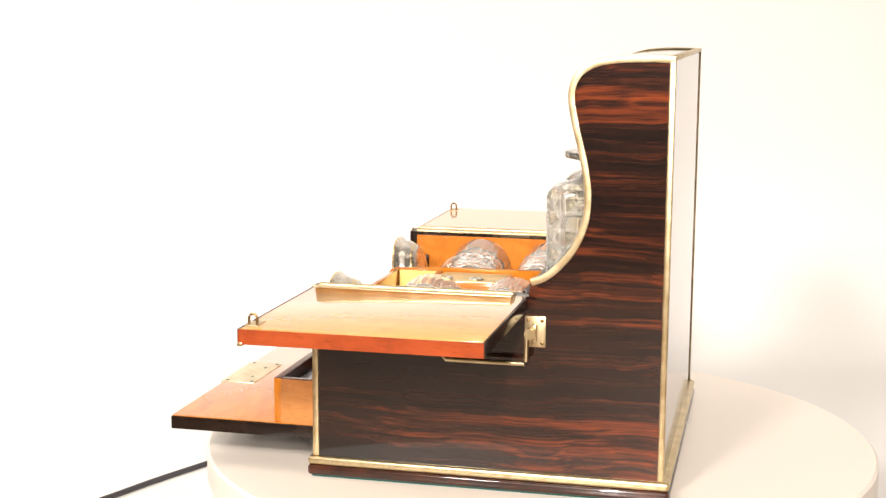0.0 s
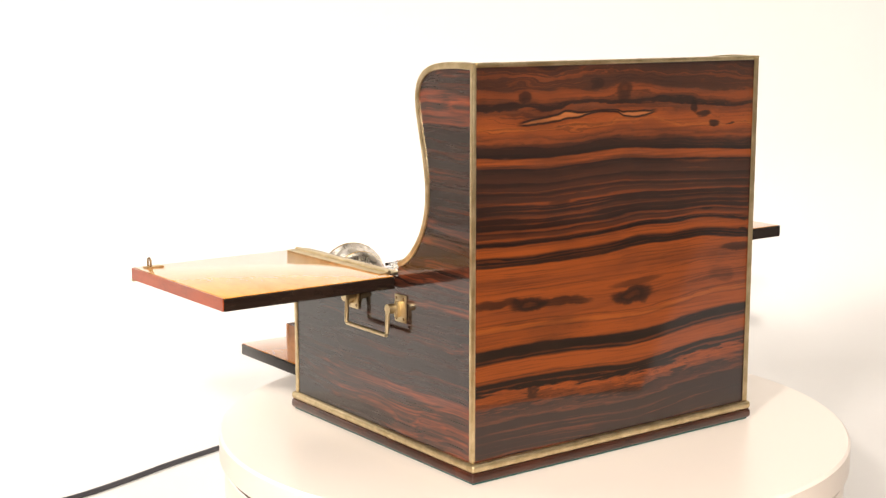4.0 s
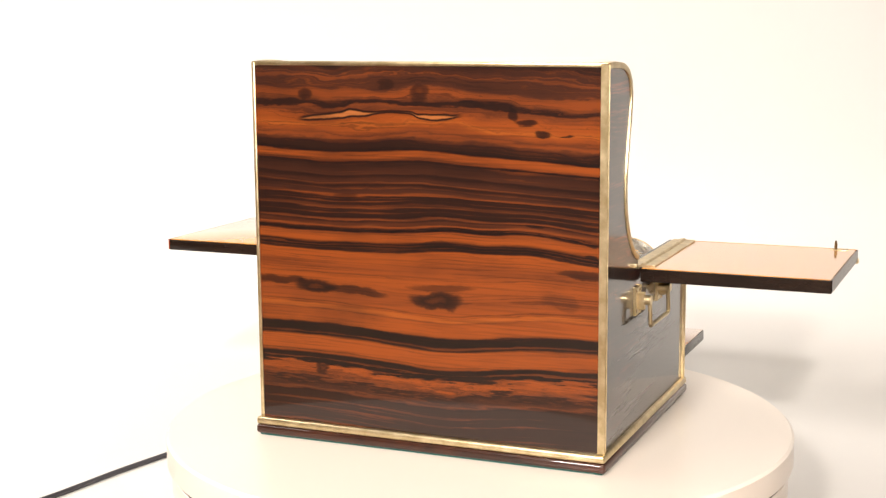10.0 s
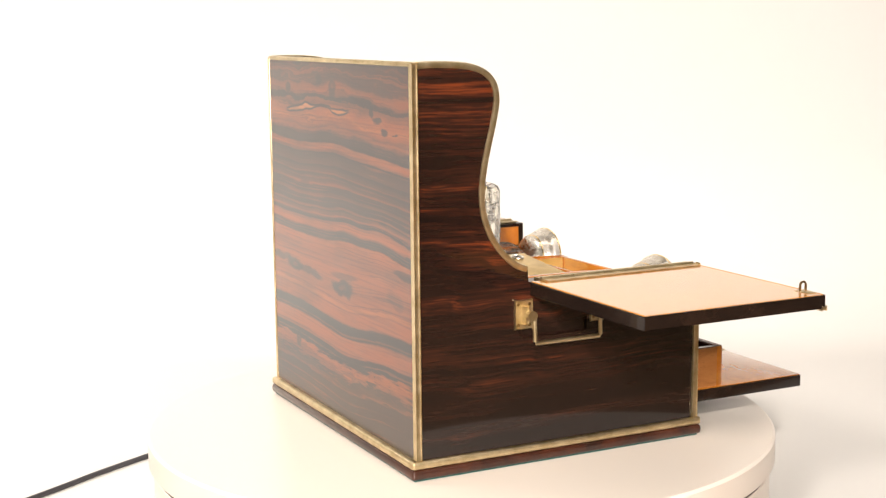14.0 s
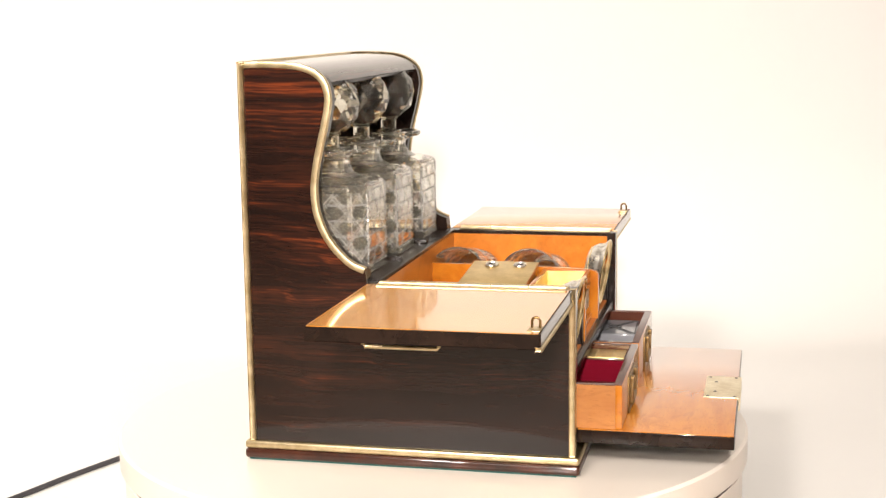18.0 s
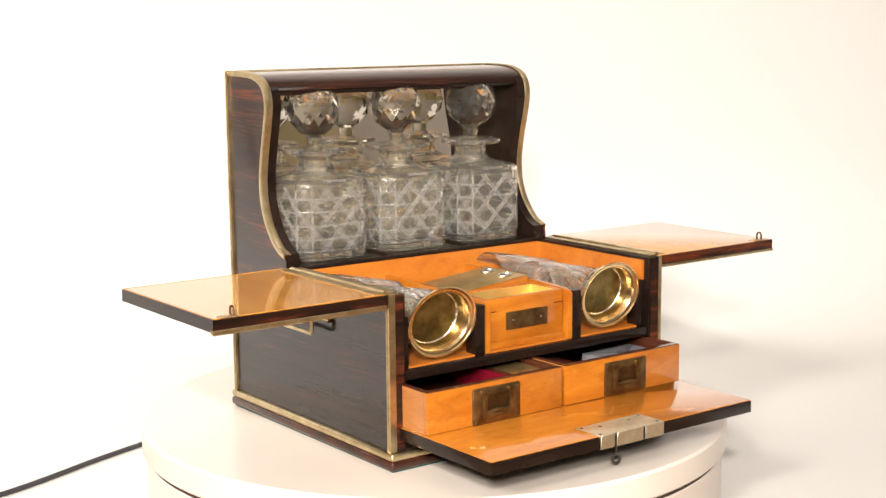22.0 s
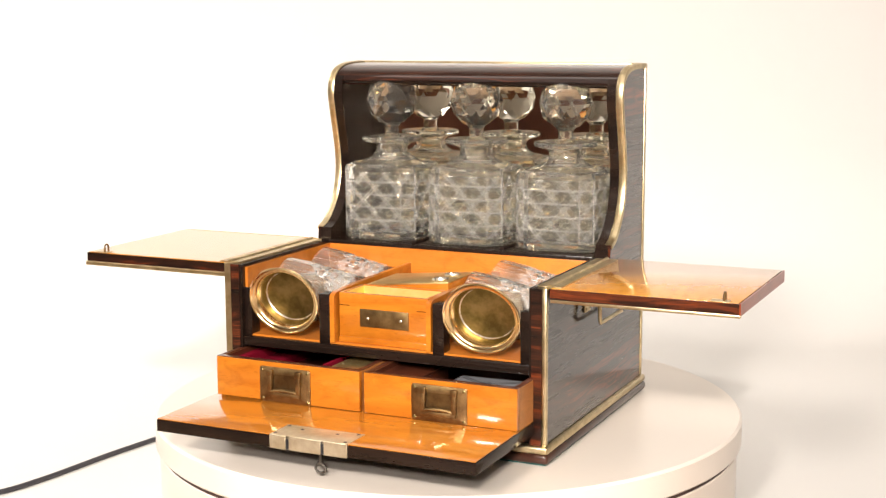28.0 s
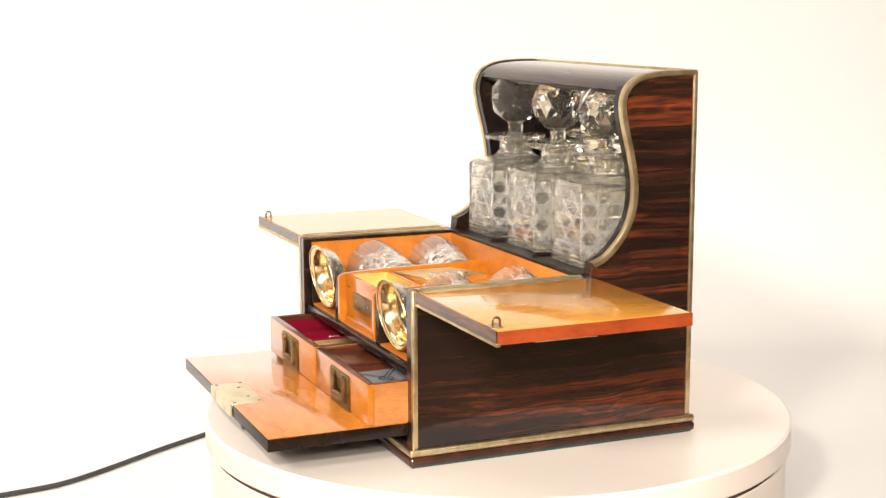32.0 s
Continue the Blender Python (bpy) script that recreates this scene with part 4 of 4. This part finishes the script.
def cups():
    outer = [(0.0, -0.0200), (0.0240, -0.0200), (0.0290, -0.0180), (0.0320, -0.0140), (0.0345, -0.0108), (0.0352, -0.0100), (0.0356, -0.0060), (0.0372, -0.0035), (0.0398, -0.0016), (0.0411, -0.0002)]
    inner = [(0.0411, -0.0002), (0.0413, 0.0006), (0.0404, 0.0014), (0.0394, 0.0002), (0.0380, -0.0006), (0.0366, -0.0004),
             (0.0352, -0.0012), (0.0342, -0.0024), (0.0332, -0.0050), (0.0326, -0.0062), (0.0318, -0.0078), (0.0312, -0.0140), (0.0306, -0.0166), (0.0298, -0.0170)]
    for x in (-0.1147, 0.1104):
        c = thing("gilt_cup", "gilt metal cup lying with its flared mouth forward", "cup", "gilt cups in the cabinet", pose(x, -0.1445, 0.1368, 99))
        part("shell", lathe(outer, 64, OVAL), SILVER, c, "silver-plated outside of the cup", 50)
        part("lining", lathe(inner, 64, OVAL), GILT, c, "bright gilt lining", 50)
        # the dark room mirrored in this floor is put into its colour
        part("cup_floor", lathe([(0.0, -0.0166), (0.0300, -0.0169)], 48, OVAL), GILT_DARK, c, "gilt cup floor coloured dark for the mirrored room")
        bm = tube([(0.0407 * math.cos(2 * math.pi * i / 64), 0.0356 * math.sin(2 * math.pi * i / 64), 0.0006) for i in range(64)], 0.0011, 8, None, True)
        part("rim_bead", bm, GILT, c)


def goblets():
    for x, y in ((-0.1180, -0.0950), (0.1110, -0.0960)):
        g = thing("goblet_bowl", "small plain round glass behind a gilt cup", "glass", "round glasses in the cabinet", pose(x, y + 0.012, 0.1310, 0, -90, 0))
        prof = [(0.0, -0.026), (0.012, -0.0235), (0.0205, -0.016), (0.0245, -0.005), (0.0240, 0.008), (0.0215, 0.020), (0.0203, 0.020), (0.0226, 0.008), (0.0230, -0.005), (0.0190, -0.0145), (0.011, -0.021), (0.0, -0.023)]
        part("bowl", lathe(prof, 40), CRYSTAL, g)


def caddy():
    c = thing("tea_caddy_box", "small open satinwood box with a brass plate", "box", "", pose(-0.002, -0.1120, 0.0978))
    part("front", box(-0.0505, 0.0505, -0.0250, -0.0205, 0.0060, 0.0520, 0.0005), SATIN, c)
    part("ledge", box(-0.0508, 0.0508, -0.0268, -0.0200, 0.0, 0.0062, 0.0008), SATIN, c)
    for x in (-0.0485, 0.0485):
        part("box_side", box(x - 0.002, x + 0.002, -0.0205, 0.0250, 0.0, 0.0520, 0.0004), SATIN, c)
    part("box_back", box(-0.0465, 0.0465, 0.0210, 0.0250, 0.0, 0.0525, 0.0004), SATIN, c)
    part("box_floor", box(-0.0465, 0.0465, -0.0205, 0.0210, 0.0, 0.0040), GILT_DARK, c)
    for a, b in ((-0.0462, -0.0452), (0.0452, 0.0462)):
        part("gilt_lining", box(a, b, -0.0200, 0.0206, 0.0040, 0.0512), GILT_PAPER, c, "bright gilt lining of the box")
    part("gilt_lining", box(-0.0452, 0.0452, 0.0198, 0.0208, 0.0040, 0.0512), GILT_PAPER, c, "bright gilt lining of the box")
    for x in (-0.0445, 0.0445):
        part("inlay_line", box(x - 0.0058, x + 0.0058, -0.0253, -0.0249, 0.0385, 0.0391), EBONY, c, "thin dark inlay line")
    pl = part("name_plate", box(-0.0262, 0.0294, -0.0262, -0.0250, 0.0180, 0.0365, 0.0003), BRONZE, c, "plain aged brass plate")
    for x in (-0.0170, 0.0205):
        part("screw", screw(x, -0.0263, 0.0270, 0.0014, pose(0, 0, 0, 90)), SILVER, pl)
    m = thing("gilt_lidded_box", "satinwood box with a sloping gilt lid", "box", "", pose(-0.001, -0.0480, 0.0978))
    part("box_body", box(-0.0480, 0.0480, -0.0360, 0.0360, 0.0, 0.0410, 0.0008), SATIN, m)
    part("lid_core", box(-0.0480, 0.0480, -0.0350, 0.0350, -0.0075, 0.0060, 0.0006), SATIN, m).matrix_basis = pose(0, 0, 0.0482, 0, -5.2, 0)
    lidp = part("gilt_lid", box(-0.0478, 0.0478, -0.0346, 0.0346, 0.0060, 0.0074, 0.0003), GILT_SATIN, m, "sloping gilt lid plate")
    lidp.matrix_basis = pose(0, 0, 0.0482, 0, -5.2, 0)
    for y in (-0.017, 0.013):
        bm = tube([(0.0310 + 0.0080 * math.cos(a), y + 0.0056 * math.sin(a), 0.0084) for a in [2 * math.pi * i / 18 for i in range(18)]], 0.0015, 8, None, True)
        part("lid_ring", bm, SILVER, lidp, "silvered ring on the lid")
        # no hollow here: a flat black disc paints the shade within the ring
        part("ring_shade_disc", lathe([(0, 0.0078), (0.0066, 0.0078), (0.0066, 0.0070)], 18, pose(0.0310, y, 0) @ Matrix.Diagonal((1.0, 0.7, 1.0, 1.0))), INK_AND_SHADE, lidp, "flat black disc painting shade inside the ring")
    bm = lathe([(0, 0.0040), (0.0022, 0.0036), (0.0030, 0.0015), (0.0016, 0.0), (0.0016, -0.004)], 16, pose(-0.0440, -0.0385, 0.0440, 90))
    part("knob", bm, BRASS, m)


def drawer_contents():
    t = thing("velvet_tray", "red velvet lined tray of games pieces in the drawer", "tray", "", pose(-0.0860, -0.1105, 0.0470))
    part("tray_floor", box(-0.0745, 0.0780, -0.0730, 0.0730, 0.0, 0.0060), MAHOGANY, t)
    part("velvet_wall", box(-0.0745, -0.0655, -0.0730, 0.0730, 0.0060, 0.0310, 0.0012), VELVET, t)
    part("velvet_wall", box(0.0280, 0.0325, -0.0730, 0.0690, 0.0060, 0.0318, 0.0012), VELVET, t)
    part("velvet_wall", box(-0.0655, 0.0780, 0.0690, 0.0730, 0.0060, 0.0300, 0.0008), VELVET, t)
    part("velvet_pad", box(-0.0655, -0.0440, -0.0730, 0.0690, 0.0060, 0.0215, 0.003, 3), VELVET, t)
    part("tile_rest", box(-0.0435, 0.0275, -0.0730, 0.0680, 0.0060, 0.0110, 0.0006), MAHOGANY, t, "dark wooden rest under the games tiles")
    b = thing("inlaid_box", "small brass-topped games box in the drawer", "box", "", pose(-0.0270, -0.1450, 0.0550))
    part("box_body", box(-0.0190, 0.0190, -0.0375, 0.0375, -0.0020, 0.0230, 0.0006), MAHOGANY, b)
    top = part("brass_top", box(-0.0182, 0.0182, -0.0367, 0.0367, 0.0230, 0.0240, 0.0003), GILT_SATIN, b, "dull brass plate on the box")
    for i in range(4):
        for j in range(3):
            part("stud", screw(-0.0132 + 0.0088 * i, -0.0250 + 0.0170 * j, 0.0241, 0.0013), BRASS, top)
    proto = None
    for k, (x, y, turn) in enumerate(((-0.1240, -0.1270, 3), (-0.1010, -0.1270, -2), (-0.0770, -0.1280, 5), (-0.1450, -0.1740, 12), (-0.1310, -0.1660, -4))):
        m = pose(x, y, 0.0580, 0, 0, turn)
        if not proto:
            proto = thing("domino", "ivory-coloured bone games tile with dark pips", "game piece", "games pieces in the drawer", m)
            part("tile", box(-0.0066, 0.0066, -0.0060, 0.0060, 0.0, 0.0048, 0.0010), BONE, proto)
            bm = bmesh.new()
            for dx, dy in ((-0.0033, -0.0030), (0.0033, 0.0030), (0.0, 0.0)):
                screw(dx, dy, 0.0049, 0.0013, None, bm)
            part("pips", bm, INK_AND_SHADE, proto)
        else:
            CARRIED.append((copy_thing(proto, SPOT @ m), m))
    # card packs
    k = thing("card_pack", "wrapped pack of cards with a dark etched cross", "card pack", "card packs in the drawer", pose(0.1200, -0.1560, 0.0470, 0, 0, 2))
    part("pack", box(-0.0370, 0.0370, -0.0265, 0.0265, 0.0, 0.0270, 0.0012), GREY, k)
    part("printed_back", box(-0.0340, 0.0340, -0.0238, 0.0238, 0.0270, 0.0273), GREY, k, "glossy pale grey printed back")
    bm = bmesh.new()
    for q in (-1, 1):
        for off in (-0.0022, 0.0022):
            tube([(-0.0325, -0.0215 * q + off, 0.0273), (-0.0100, -0.0050 * q + off, 0.0273), (0.0100, 0.0050 * q + off, 0.0273), (0.0325, 0.0215 * q + off, 0.0273)], 0.0006, 6, bm)
        tube([(-0.0335, 0.0232 * q, 0.0273), (0.0335, 0.0232 * q, 0.0273)], 0.0006, 6, bm)
    tube([(0.0070 * math.cos(2 * math.pi * i / 24), 0.0070 * math.sin(2 * math.pi * i / 24), 0.0273) for i in range(24)], 0.0009, 6, bm, True)
    part("pattern", bm, INK_AND_SHADE, k)
    k = thing("card_pack", "pack of playing cards with a red label", "card pack", "card packs in the drawer", pose(0.0665, -0.1500, 0.0470))
    part("pack", box(-0.0150, 0.0150, -0.0320, 0.0320, 0.0, 0.0130, 0.0012), CARD, k)
    part("label", box(-0.0110, 0.0110, -0.0260, 0.0220, 0.0130, 0.0133), RED_PRINT, k)
    part("label_bar", box(-0.0030, 0.0030, -0.0220, 0.0180, 0.0133, 0.0135), CARD, k)
    c = thing("counter_box", "dark mahogany box with a sloping lid in the drawer", "box", "", pose(0.0310, -0.1500, 0.0470))
    part("box_body", box(-0.0190, 0.0190, -0.0335, 0.0600, 0.0, 0.0240, 0.0008), MAHOGANY, c)
    part("box_lid", box(-0.0195, 0.0190, -0.0335, 0.0600, 0.0, 0.0030, 0.0006), MAHOGANY, c).matrix_basis = pose(0, 0, 0.0262, 0, 6, 0)


setting()
PLATTER = turntable()
cable()
cabinet()
decanters()
glasses()
cups()
goblets()
caddy()
drawer_contents()


def motions():
    """The platter turns clockwise, seen from above, at an almost even pace and carries the cabinet and all that lies in it."""
    times = [0.5 * i for i in range(65)]
    walk(PLATTER, [(t, pose(0, 0, 0.059) @ turned(t)) for t in times])
    for ob, m in CARRIED:
        walk(ob, [(t, turned(t) @ SPOT @ m) for t in times])


motions()
